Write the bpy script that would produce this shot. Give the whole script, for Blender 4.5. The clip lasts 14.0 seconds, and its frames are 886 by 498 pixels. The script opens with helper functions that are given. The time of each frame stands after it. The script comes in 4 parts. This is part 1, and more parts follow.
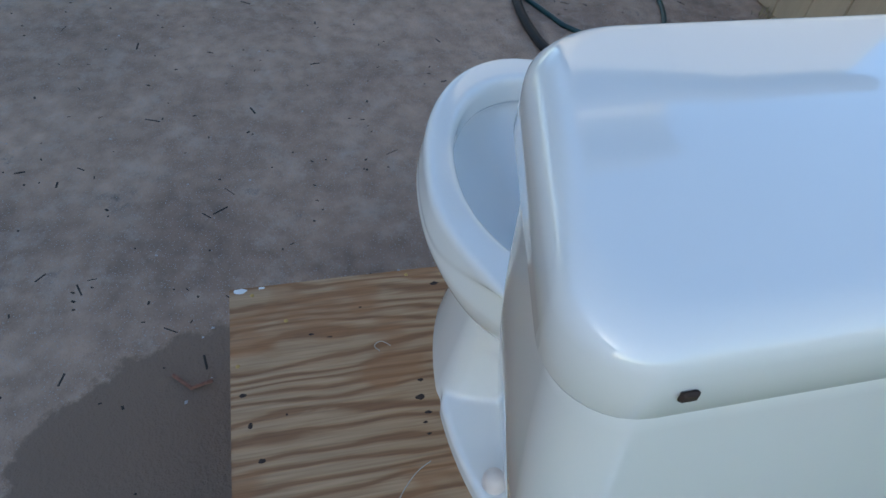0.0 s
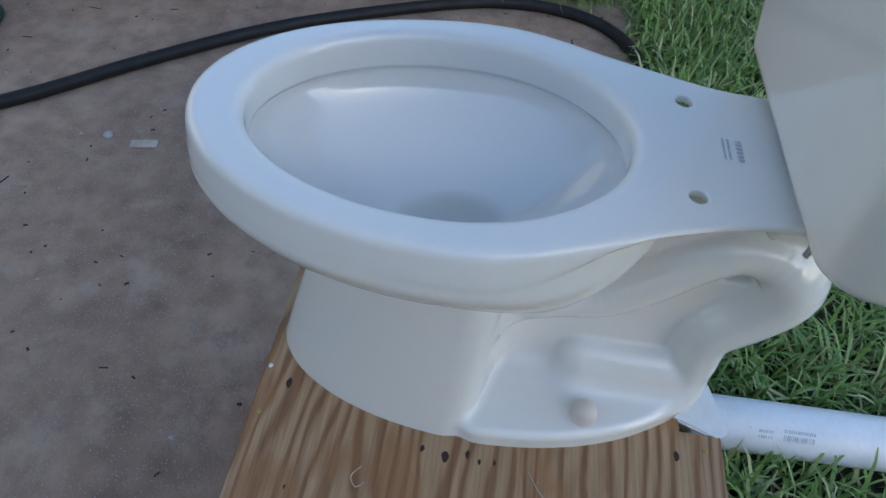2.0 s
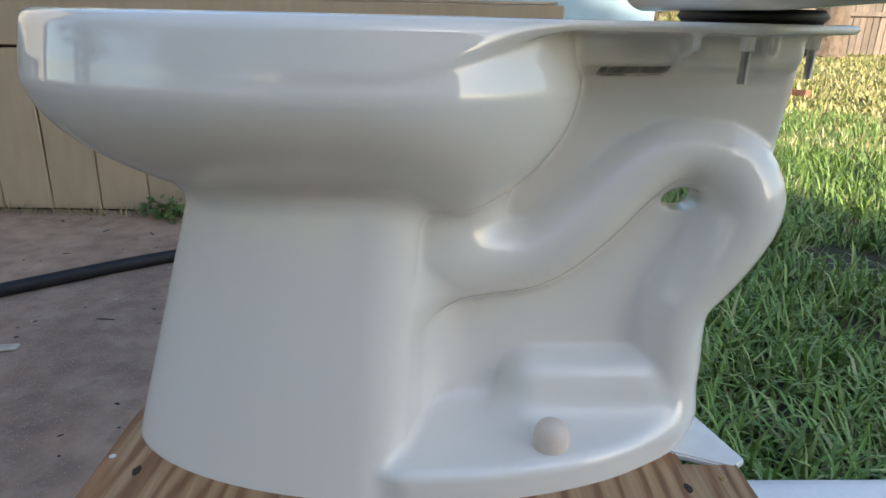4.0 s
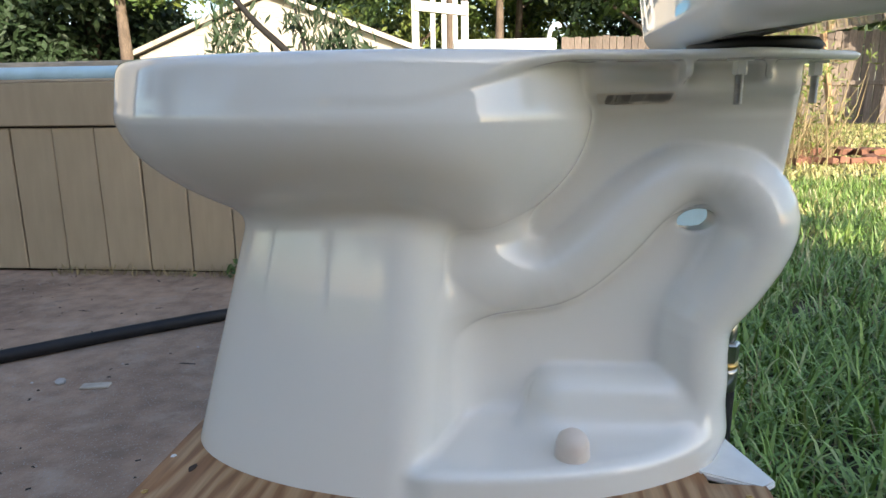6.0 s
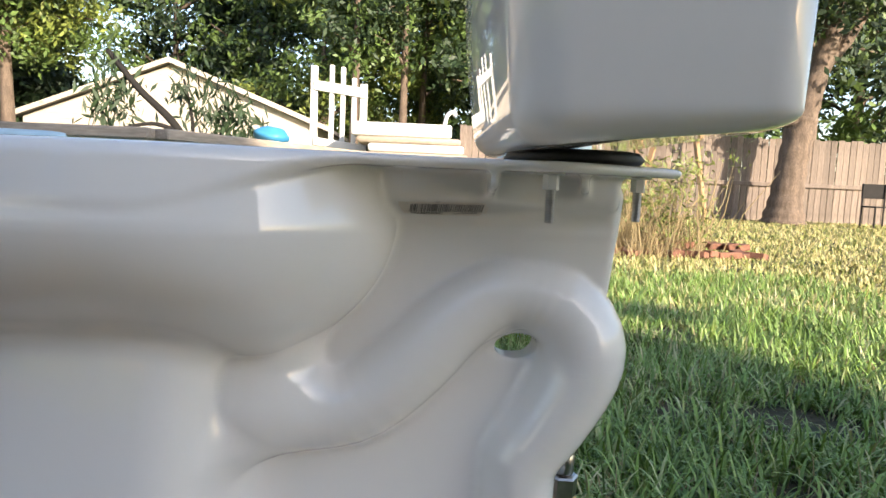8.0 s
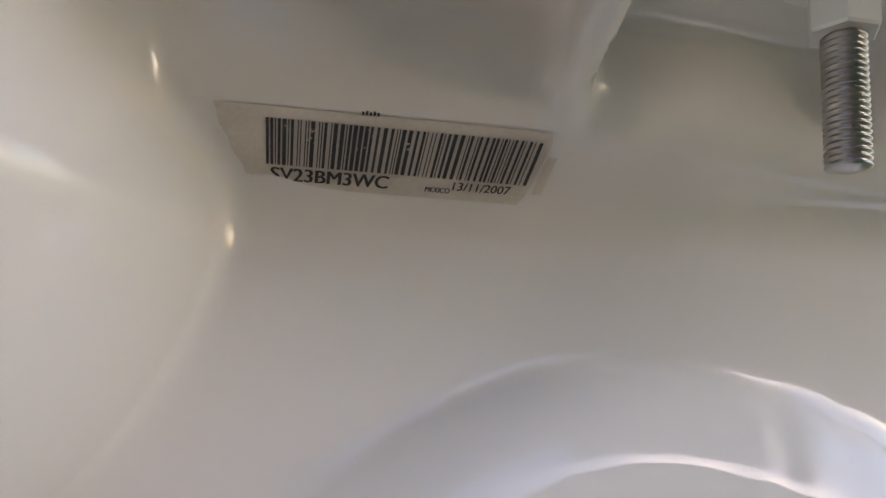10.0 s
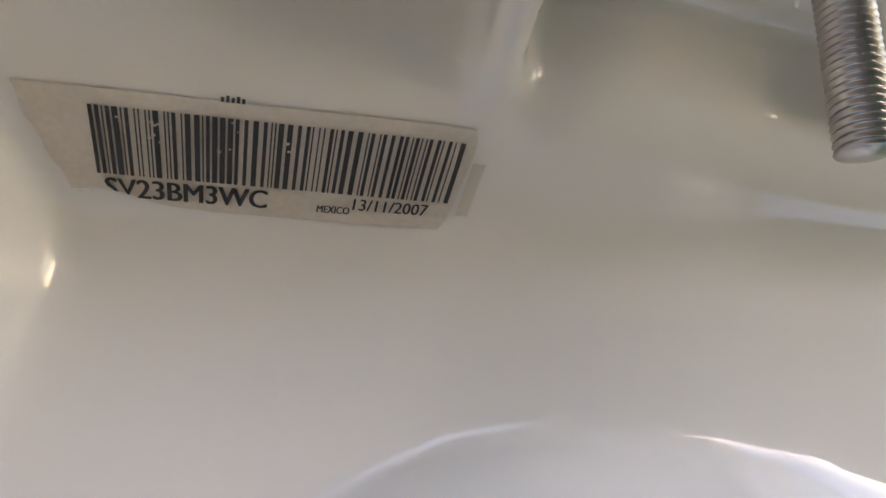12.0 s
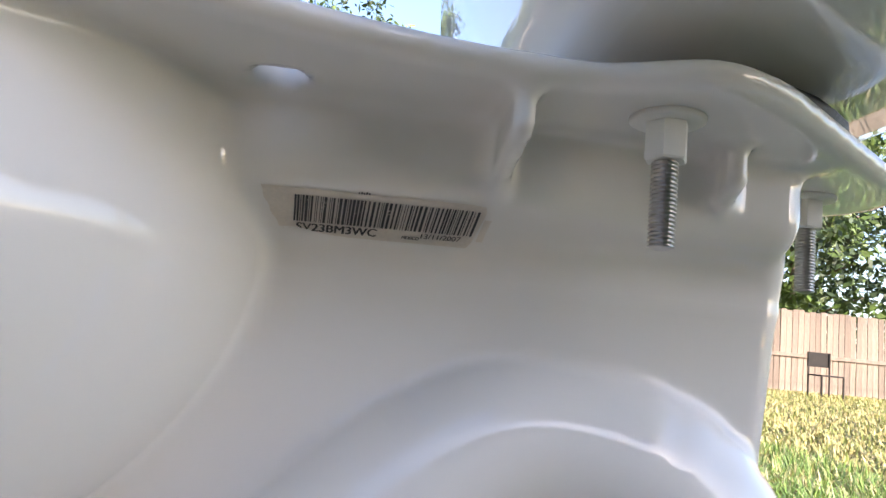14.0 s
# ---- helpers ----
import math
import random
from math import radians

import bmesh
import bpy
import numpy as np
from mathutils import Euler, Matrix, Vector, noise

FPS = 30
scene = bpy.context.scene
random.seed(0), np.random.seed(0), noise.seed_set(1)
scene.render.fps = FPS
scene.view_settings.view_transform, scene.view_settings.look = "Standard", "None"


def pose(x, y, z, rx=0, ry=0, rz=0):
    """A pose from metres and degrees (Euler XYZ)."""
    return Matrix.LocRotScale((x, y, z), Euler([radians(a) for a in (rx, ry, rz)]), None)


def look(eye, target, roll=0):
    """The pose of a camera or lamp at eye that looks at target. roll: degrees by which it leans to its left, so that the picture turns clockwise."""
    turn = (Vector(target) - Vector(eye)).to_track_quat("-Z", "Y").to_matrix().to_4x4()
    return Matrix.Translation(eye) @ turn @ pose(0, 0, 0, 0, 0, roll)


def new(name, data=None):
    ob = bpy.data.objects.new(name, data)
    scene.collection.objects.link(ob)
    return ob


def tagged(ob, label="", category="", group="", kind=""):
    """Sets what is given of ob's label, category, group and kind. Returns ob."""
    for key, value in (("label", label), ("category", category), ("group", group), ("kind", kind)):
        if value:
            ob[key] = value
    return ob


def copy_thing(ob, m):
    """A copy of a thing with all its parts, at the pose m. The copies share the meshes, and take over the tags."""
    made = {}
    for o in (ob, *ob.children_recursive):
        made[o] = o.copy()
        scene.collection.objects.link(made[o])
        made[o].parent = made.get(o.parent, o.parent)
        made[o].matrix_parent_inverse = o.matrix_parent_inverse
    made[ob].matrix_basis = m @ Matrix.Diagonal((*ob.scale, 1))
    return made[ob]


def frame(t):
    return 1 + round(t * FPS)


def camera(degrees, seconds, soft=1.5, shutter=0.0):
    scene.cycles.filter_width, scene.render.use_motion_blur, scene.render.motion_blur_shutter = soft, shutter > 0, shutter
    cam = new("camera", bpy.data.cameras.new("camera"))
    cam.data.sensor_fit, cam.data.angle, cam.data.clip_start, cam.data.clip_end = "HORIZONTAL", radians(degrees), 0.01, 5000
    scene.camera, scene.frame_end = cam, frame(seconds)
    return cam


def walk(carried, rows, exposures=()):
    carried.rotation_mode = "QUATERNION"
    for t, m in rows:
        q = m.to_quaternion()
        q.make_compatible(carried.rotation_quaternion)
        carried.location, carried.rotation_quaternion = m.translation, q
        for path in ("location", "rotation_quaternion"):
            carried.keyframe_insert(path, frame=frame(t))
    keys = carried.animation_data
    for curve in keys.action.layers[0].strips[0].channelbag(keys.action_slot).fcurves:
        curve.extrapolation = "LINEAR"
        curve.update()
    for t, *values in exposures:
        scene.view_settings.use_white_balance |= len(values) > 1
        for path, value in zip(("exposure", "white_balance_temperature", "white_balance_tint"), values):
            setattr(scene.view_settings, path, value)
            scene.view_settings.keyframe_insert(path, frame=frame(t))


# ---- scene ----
cam = camera(67.0, 14.0)

PATH = [
    (0, (0.338, -0.329, 0.956), (-0.956, 0.079, -0.510), 6.8),
    (0.5, (0.262, -0.484, 0.954), (-0.884, 0.25, -0.512), 4.8),
    (1, (0.124, -0.522, 0.919), (-0.839, 0.375, -0.588), 2.4),
    (1.5, (-0.078, -0.521, 0.885), (-0.626, 0.6, -0.678), 2.4),
    (2, (-0.195, -0.524, 0.847), (-0.287, 0.753, -0.689), 4.8),
    (2.5, (-0.232, -0.601, 0.795), (-0.079, 0.809, -0.615), 3.7),
    (3, (-0.183, -0.66, 0.674), (-0.024, 0.916, -0.548), 4.3),
    (3.5, (-0.162, -0.654, 0.518), (-0.034, 1.122, -0.394), 4.4),
    (4, (-0.145, -0.648, 0.426), (-0.095, 1.245, -0.238), 1.3),
    (4.2, (-0.137, -0.653, 0.404), (-0.146, 1.262, -0.171), 0.3),
    (6.5, (-0.0391, -0.7275, 0.3838), (-0.2448, 1.2232, -0.0066), -0.63),
    (6.8, (-0.0048, -0.7299, 0.3985), (-0.1477, 1.2357, 0.0576), 0.47),
    (7.2, (0.0062, -0.738, 0.413), (0.016, 1.2437, 0.143), 1.1),
    (9.3, (0.0146, -0.2528, 0.3629), (0.2015, 1.736, 0.4608), 4.09),
    (9.5, (0.0125, -0.2282, 0.3526), (0.2876, 1.7413, 0.5657), 4.27),
    (10, (0.0319, -0.189, 0.3357), (0.2249, 1.7714, 0.6813), 4.02),
    (10.5, (0.0357, -0.1696, 0.3332), (0.2303, 1.7644, 0.8042), 3.74),
    (11, (0.0392, -0.1571, 0.3321), (0.3642, 1.7546, 0.8219), 1.66),
    (11.5, (0.0462, -0.1516, 0.3321), (0.3107, 1.7448, 0.9098), 2.02),
    (12, (0.0463, -0.1519, 0.3361), (0.3599, 1.7409, 0.9007), 2.26),
    (12.5, (0.0488, -0.152, 0.3367), (0.3204, 1.7428, 0.9164), 2.76),
    (13, (0.049, -0.1524, 0.3368), (0.3141, 1.7446, 0.9125), 3.05),
    (13.5, (0.0436, -0.1733, 0.3342), (0.1918, 1.7515, 0.8567), 5.98),
    (14, (0.033, -0.2661, 0.3457), (0.2353, 1.7079, 0.5953), 5.42),
]
walk(cam, [(t, look(eye, target, roll)) for t, eye, target, roll in PATH],
     exposures=[(0, 1.42, 5550, 6), (1.0, 1.42, 5550, 6), (1.5, 1.48, 5700, 8), (2.5, 1.5, 6000, 9), (4.2, 1.58, 6350, 11), (7.2, 1.6, 6250, 12),
                (9.3, 1.7, 6700, 23), (11.0, 2.38, 6650, 24), (13.3, 2.38, 6650, 24), (14.0, 2.05, 6100, 22)])

# ---- world and sun ----
SUN_EL, SUN_DIR = 20.0, Vector((-0.52, 0.85, 0.0)).normalized()   # the way the light travels over the ground
world = bpy.data.worlds.new("sky")
scene.world = world
world.use_nodes = True
wn = world.node_tree.nodes
sky = wn.new("ShaderNodeTexSky")
sky.sky_type, sky.sun_disc = "NISHITA", False
sky.sun_elevation = radians(SUN_EL)
sky.sun_rotation = math.atan2(-SUN_DIR.x, -SUN_DIR.y)
world.node_tree.links.new(sky.outputs[0], wn["Background"].inputs[0])
wn["Background"].inputs[1].default_value = 0.13
sun = new("sun", bpy.data.lights.new("sun", "SUN"))
sun.data.energy, sun.data.angle, sun.data.color = 4.0, radians(0.6), (1.0, 0.86, 0.66)
sun.matrix_world = look((0, 0, 0), (SUN_DIR.x, SUN_DIR.y, -math.tan(radians(SUN_EL))))

GROUND = -0.212
RIM = 0.425

# ---- materials ----
def material(name, color, rough=0.6, scale=20.0, amount=0.25, color2=None, bump=0.0, bump_scale=None, metal=0.0,
             coords="Object", stretch=(1, 1, 1), fine=0.0, coat=0.0, per_piece=0.0, spec=0.5):
    """A principled material with a coarse and a fine noise over its colour, bump, and chance per piece."""
    m = bpy.data.materials.new(name)
    m.use_nodes = True
    n, link = m.node_tree.nodes, m.node_tree.links.new
    b = n["Principled BSDF"]
    b.inputs["Roughness"].default_value, b.inputs["Metallic"].default_value = rough, metal
    b.inputs["Coat Weight"].default_value = coat
    b.inputs["Coat Roughness"].default_value = 0.03
    b.inputs["Specular IOR Level"].default_value = spec
    tc, mp = n.new("ShaderNodeTexCoord"), n.new("ShaderNodeMapping")
    mp.inputs["Scale"].default_value = stretch
    link(tc.outputs[coords], mp.inputs[0])
    big = n.new("ShaderNodeTexNoise")
    big.inputs["Scale"].default_value, big.inputs["Detail"].default_value = scale, 6
    link(mp.outputs[0], big.inputs["Vector"])
    ramp = n.new("ShaderNodeValToRGB")
    c2 = color2 or tuple(c * (1 - amount) for c in color)
    ramp.color_ramp.elements[0].position, ramp.color_ramp.elements[0].color = 0.3, (*c2, 1)
    ramp.color_ramp.elements[1].position, ramp.color_ramp.elements[1].color = 0.7, (*color, 1)
    link(big.outputs["Fac"], ramp.inputs[0])
    out = ramp.outputs[0]
    if fine:
        small = n.new("ShaderNodeTexNoise")
        small.inputs["Scale"].default_value, small.inputs["Detail"].default_value = scale * 9, 3
        link(mp.outputs[0], small.inputs["Vector"])
        rr = n.new("ShaderNodeMapRange")
        rr.inputs[1].default_value, rr.inputs[2].default_value = 0.3, 0.7
        rr.inputs[3].default_value, rr.inputs[4].default_value = 1 - fine, 1 + fine
        link(small.outputs["Fac"], rr.inputs[0])
        mul = n.new("ShaderNodeMix")
        mul.data_type, mul.blend_type = "RGBA", "MULTIPLY"
        mul.inputs[0].default_value = 1
        link(out, mul.inputs[6]); link(rr.outputs[0], mul.inputs[7])
        out = mul.outputs[2]
    if per_piece:
        info, rr = n.new("ShaderNodeObjectInfo"), n.new("ShaderNodeMapRange")
        rr.inputs[3].default_value, rr.inputs[4].default_value = 1 - per_piece, 1 + per_piece
        link(info.outputs["Random"], rr.inputs[0])
        mul = n.new("ShaderNodeMix")
        mul.data_type, mul.blend_type = "RGBA", "MULTIPLY"
        mul.inputs[0].default_value = 1
        link(out, mul.inputs[6]); link(rr.outputs[0], mul.inputs[7])
        out = mul.outputs[2]
    link(out, b.inputs["Base Color"])
    if bump:
        bn, bp = n.new("ShaderNodeTexNoise"), n.new("ShaderNodeBump")
        bn.inputs["Scale"].default_value, bn.inputs["Detail"].default_value = bump_scale or scale * 6, 5
        link(mp.outputs[0], bn.inputs["Vector"])
        bp.inputs["Strength"].default_value, bp.inputs["Distance"].default_value = bump, 0.01
        link(bn.outputs["Fac"], bp.inputs["Height"])
        link(bp.outputs[0], b.inputs["Normal"])
    return m


PORCELAIN = material("porcelain", (0.76, 0.745, 0.70), 0.022, 3, 0.03, spec=0.8)
BISQUE = material("unglazed_rim", (0.62, 0.60, 0.55), 0.5, 40, 0.2)
RUBBER = material("black_rubber", (0.012, 0.012, 0.013), 0.55, 60, 0.4, bump=0.1)
STEEL = material("steel", (0.50, 0.48, 0.45), 0.28, 80, 0.3, metal=1.0)
BRASS = material("brass", (0.55, 0.36, 0.12), 0.3, 80, 0.3, metal=1.0)
NYLON = material("white_nylon", (0.72, 0.72, 0.68), 0.4, 60, 0.06)
CAPPLASTIC = material("bone_plastic", (0.70, 0.61, 0.53), 0.35, 60, 0.08)
PAPER = material("label_paper", (0.64, 0.585, 0.50), 0.45, 90, 0.10, fine=0.05)
GLUE = material("old_glue", (0.62, 0.57, 0.49), 0.35, 90, 0.1)
INK = material("ink", (0.02, 0.02, 0.022), 0.5, 300, 0.5)
GREYINK = material("grey_ink", (0.50, 0.55, 0.62), 0.5, 200, 0.3)
PVC = material("pvc", (0.78, 0.79, 0.80), 0.35, 12, 0.06, fine=0.03)
HOSE = material("black_hose", (0.010, 0.010, 0.012), 0.55, 30, 0.4, color2=(0.018, 0.017, 0.017), bump=0.1, spec=0.3)
TEAL = material("teal_hose", (0.006, 0.04, 0.042), 0.4, 30, 0.4)
TAN = material("tan_paint", (0.36, 0.285, 0.19), 0.65, 4, 0.16, fine=0.06, bump=0.15, bump_scale=60, stretch=(1, 1, 0.2), per_piece=0.05)
DARKGAP = material("dark_gap", (0.02, 0.017, 0.013), 0.9, 20, 0.3)
SIDING = material("cream_siding", (0.47, 0.42, 0.35), 0.7, 2, 0.1, fine=0.04)
ROOF = material("roof_shingle", (0.16, 0.15, 0.14), 0.9, 8, 0.3, fine=0.2)
FENCE = material("weathered_fence", (0.22, 0.175, 0.14), 0.85, 2.0, 0.4, fine=0.25, stretch=(3, 3, 0.4), per_piece=0.25, bump=0.3)
REDFENCE = material("brown_fence", (0.17, 0.10, 0.06), 0.85, 2.0, 0.35, fine=0.2, stretch=(3, 3, 0.4), per_piece=0.2)
TIMBER = material("raw_timber", (0.42, 0.26, 0.13), 0.75, 6, 0.3, fine=0.15, stretch=(4, 4, 0.6))
GREYTIMBER = material("grey_timber", (0.42, 0.35, 0.27), 0.8, 3, 0.3, fine=0.2, stretch=(0.6, 4, 4))
BARK = material("bark", (0.17, 0.125, 0.09), 0.9, 5, 0.5, fine=0.35, stretch=(2, 2, 0.5), bump=0.9, bump_scale=14)
DARKBARK = material("dark_bark", (0.016, 0.014, 0.012), 0.9, 9, 0.4, bump=0.5)
LEAFDARK = material("leaf_dark", (0.032, 0.062, 0.022), 0.6, 1.2, 0.5, fine=0.3)
LEAF = material("leaf", (0.10, 0.165, 0.035), 0.55, 1.2, 0.5, fine=0.3)
LEAFLIGHT = material("leaf_yellow_green", (0.19, 0.24, 0.045), 0.55, 1.2, 0.4, fine=0.3)
STRAW = material("dry_stalks", (0.36, 0.28, 0.14), 0.8, 8, 0.4)
BRICKRED = material("old_brick", (0.26, 0.12, 0.075), 0.9, 14, 0.35, fine=0.2, bump=0.4, per_piece=0.2)
WHITEPAINT = material("white_paint", (0.74, 0.73, 0.70), 0.45, 6, 0.1, fine=0.04)
BLUE = material("blue_tarp", (0.05, 0.28, 0.50), 0.5, 9, 0.3)
PALEBLUE = material("pale_blue_liner", (0.42, 0.60, 0.70), 0.4, 9, 0.2)
CLOTH = material("pale_cushion", (0.66, 0.66, 0.64), 0.8, 9, 0.15)
STUCCO = material("house_wall", (0.45, 0.40, 0.33), 0.8, 3, 0.15, fine=0.06)
CHIPWOOD = material("wood_chip", (0.50, 0.44, 0.36), 0.8, 60, 0.3)
STONE = material("pebble", (0.42, 0.40, 0.38), 0.8, 60, 0.3)
DEBRIS = material("leaf_litter", (0.035, 0.027, 0.02), 0.9, 60, 0.4)
CLEARTUB = material("milky_plastic", (0.52, 0.58, 0.62), 0.3, 20, 0.15)
CLEARTUB.node_tree.nodes["Principled BSDF"].inputs["Transmission Weight"].default_value = 0.45
PANE = material("window_glass", (0.02, 0.024, 0.028), 0.04, 3, 0.2, spec=0.8)
TUBPRINT = material("tub_print", (0.05, 0.10, 0.19), 0.4, 50, 0.4)


def grass_material(name, green, dry, dry_at):
    """Blades: each island takes a shade between green and straw; sheet: large patches."""
    m = bpy.data.materials.new(name)
    m.use_nodes = True
    n, link = m.node_tree.nodes, m.node_tree.links.new
    b = n["Principled BSDF"]
    geo, ramp, tc, noi, mx = (n.new("ShaderNode" + k) for k in ("NewGeometry", "ValToRGB", "TexCoord", "TexNoise", "Math"))
    noi.inputs["Scale"].default_value, noi.inputs["Detail"].default_value = 1.6, 4
    link(tc.outputs["Object"], noi.inputs["Vector"])
    mx.operation = "MULTIPLY_ADD"
    mx.inputs[1].default_value = 0.55
    link(geo.outputs["Random Per Island"], mx.inputs[0])
    half = n.new("ShaderNodeMath")
    half.operation = "MULTIPLY"
    half.inputs[1].default_value = 0.6
    link(noi.outputs["Fac"], half.inputs[0]); link(half.outputs[0], mx.inputs[2])
    link(mx.outputs[0], ramp.inputs[0])
    e = ramp.color_ramp.elements
    e[0].position, e[0].color = 0.15, (*[c * 0.35 for c in green], 1)
    e[1].position, e[1].color = dry_at, (*green, 1)
    last = e.new(min(0.98, dry_at + 0.22))
    last.color = (*dry, 1)
    link(ramp.outputs[0], b.inputs["Base Color"])
    b.inputs["Roughness"].default_value = 0.5
    b.inputs["Subsurface Weight"].default_value = 0.0
    return m


GRASS = grass_material("grass_blades", (0.215, 0.35, 0.07), (0.50, 0.45, 0.26), 0.68)
LAWN = grass_material("lawn_blades", (0.25, 0.29, 0.07), (0.50, 0.43, 0.19), 0.45)
SOIL = material("thatch_and_soil", (0.07, 0.055, 0.03), 0.95, 6, 0.5, color2=(0.02, 0.03, 0.01), fine=0.4, bump=0.6)
FARLAWN = material("far_lawn", (0.26, 0.25, 0.075), 0.9, 0.6, 0.3, color2=(0.15, 0.19, 0.045), fine=0.25)


def concrete_material():
    m = material("patio_concrete", (0.40, 0.273, 0.187), 0.9, 2.2, 0.4, color2=(0.225, 0.152, 0.107), fine=0.22, bump=0.6, bump_scale=120)
    n, link = m.node_tree.nodes, m.node_tree.links.new
    b = n["Principled BSDF"]
    base = b.inputs["Base Color"].links[0].from_socket
    tc = n.new("ShaderNodeTexCoord")

    def mask(node_out, lo, hi):
        r = n.new("ShaderNodeMapRange")
        r.inputs[1].default_value, r.inputs[2].default_value = lo, hi
        link(node_out, r.inputs[0])
        return r.outputs[0]

    def blend(a, color, fac):
        mx = n.new("ShaderNodeMix")
        mx.data_type = "RGBA"
        link(fac, mx.inputs[0]); link(a, mx.inputs[6])
        mx.inputs[7].default_value = (*color, 1)
        return mx.outputs[2]
    # pale sand worn open, dark spots, and a damp patch with a crooked edge
    v = n.new("ShaderNodeTexNoise"); v.inputs["Scale"].default_value, v.inputs["Detail"].default_value = 9, 8
    v.inputs["Roughness"].default_value = 0.7
    link(tc.outputs["Object"], v.inputs["Vector"])
    out = blend(base, (0.43, 0.335, 0.26), mask(v.outputs["Fac"], 0.52, 0.80))
    s = n.new("ShaderNodeTexNoise"); s.inputs["Scale"].default_value, s.inputs["Detail"].default_value = 4.5, 10
    s.inputs["Roughness"].default_value = 0.75
    link(tc.outputs["Object"], s.inputs["Vector"])
    out = blend(out, (0.085, 0.062, 0.048), mask(s.outputs["Fac"], 0.60, 0.74))
    g = n.new("ShaderNodeTexVoronoi"); g.inputs["Scale"].default_value = 170
    link(tc.outputs["Object"], g.inputs["Vector"])
    out = blend(out, (0.34, 0.31, 0.28), mask(g.outputs["Distance"], 0.26, 0.12))
    sep = n.new("ShaderNodeMapping")
    sep.inputs["Location"].default_value, sep.inputs["Scale"].default_value = (0.15 / 0.39, 0.45 / 0.43, 0), (1 / 0.39, 1 / 0.43, 0)
    link(tc.outputs["Object"], sep.inputs[0])
    ln = n.new("ShaderNodeVectorMath"); ln.operation = "LENGTH"
    link(sep.outputs[0], ln.inputs[0])
    ad = n.new("ShaderNodeMath"); ad.operation = "MULTIPLY_ADD"; ad.inputs[1].default_value = 0.35
    link(v.outputs["Fac"], ad.inputs[0]); link(ln.outputs["Value"], ad.inputs[2])
    damp = mask(ad.outputs[0], 1.22, 1.18)
    out = blend(out, (0.19, 0.128, 0.086), damp)
    link(out, b.inputs["Base Color"])
    return m


CONCRETE = concrete_material()


def plywood_material():
    """Rotary-cut fir: wavy bands of the grain along one way, patches, knots as their own pieces."""
    m = bpy.data.materials.new("fir_plywood")
    m.use_nodes = True
    n, link = m.node_tree.nodes, m.node_tree.links.new
    b = n["Principled BSDF"]
    tc, mp, warp, wave, ramp = (n.new("ShaderNode" + k) for k in ("TexCoord", "Mapping", "TexNoise", "TexWave", "ValToRGB"))
    mp.inputs["Scale"].default_value = (1.0, 0.16, 1.0)
    link(tc.outputs["Object"], mp.inputs[0])
    warp.inputs["Scale"].default_value, warp.inputs["Detail"].default_value = 9.0, 3
    link(mp.outputs[0], warp.inputs["Vector"])
    mixv = n.new("ShaderNodeVectorMath"); mixv.operation = "MULTIPLY_ADD"
    mixv.inputs[1].default_value = (0.16, 0.16, 0)
    link(warp.outputs["Color"], mixv.inputs[0]); link(mp.outputs[0], mixv.inputs[2])
    wave.inputs["Scale"].default_value, wave.inputs["Distortion"].default_value = 13.0, 5.0
    wave.inputs["Detail"].default_value, wave.inputs["Detail Scale"].default_value = 4, 1.5
    link(mixv.outputs[0], wave.inputs["Vector"])
    e = ramp.color_ramp.elements
    e[0].position, e[0].color = 0.05, (0.40, 0.255, 0.135, 1)
    e[1].position, e[1].color = 0.92, (0.225, 0.112, 0.047, 1)
    mid = e.new(0.6); mid.color = (0.34, 0.20, 0.095, 1)
    link(wave.outputs["Fac"], ramp.inputs[0])
    fib = n.new("ShaderNodeTexNoise"); fib.inputs["Scale"].default_value, fib.inputs["Detail"].default_value = 240, 4
    mp2 = n.new("ShaderNodeMapping"); mp2.inputs["Scale"].default_value = (1.0, 0.035, 1.0)
    link(tc.outputs["Object"], mp2.inputs[0]); link(mp2.outputs[0], fib.inputs["Vector"])
    pat = n.new("ShaderNodeTexNoise"); pat.inputs["Scale"].default_value, pat.inputs["Detail"].default_value = 5.5, 3
    mp3 = n.new("ShaderNodeMapping"); mp3.inputs["Scale"].default_value = (1.5, 0.7, 1.0)
    link(tc.outputs["Object"], mp3.inputs[0]); link(mp3.outputs[0], pat.inputs["Vector"])
    pr = n.new("ShaderNodeMapRange"); pr.inputs[1].default_value, pr.inputs[2].default_value = 0.54, 0.60
    pr.inputs[4].default_value = 0.75
    link(pat.outputs["Fac"], pr.inputs[0])
    mx = n.new("ShaderNodeMix"); mx.data_type = "RGBA"
    link(pr.outputs[0], mx.inputs[0]); link(ramp.outputs[0], mx.inputs[6]); mx.inputs[7].default_value = (0.29, 0.135, 0.05, 1)
    fr = n.new("ShaderNodeMapRange"); fr.inputs[1].default_value, fr.inputs[2].default_value = 0.3, 0.7
    fr.inputs[3].default_value, fr.inputs[4].default_value = 0.80, 1.15
    link(fib.outputs["Fac"], fr.inputs[0])
    mul = n.new("ShaderNodeMix"); mul.data_type, mul.blend_type = "RGBA", "MULTIPLY"; mul.inputs[0].default_value = 1
    link(mx.outputs[2], mul.inputs[6]); link(fr.outputs[0], mul.inputs[7])
    link(mul.outputs[2], b.inputs["Base Color"])
    b.inputs["Roughness"].default_value = 0.7
    bp = n.new("ShaderNodeBump"); bp.inputs["Strength"].default_value, bp.inputs["Distance"].default_value = 0.35, 0.002
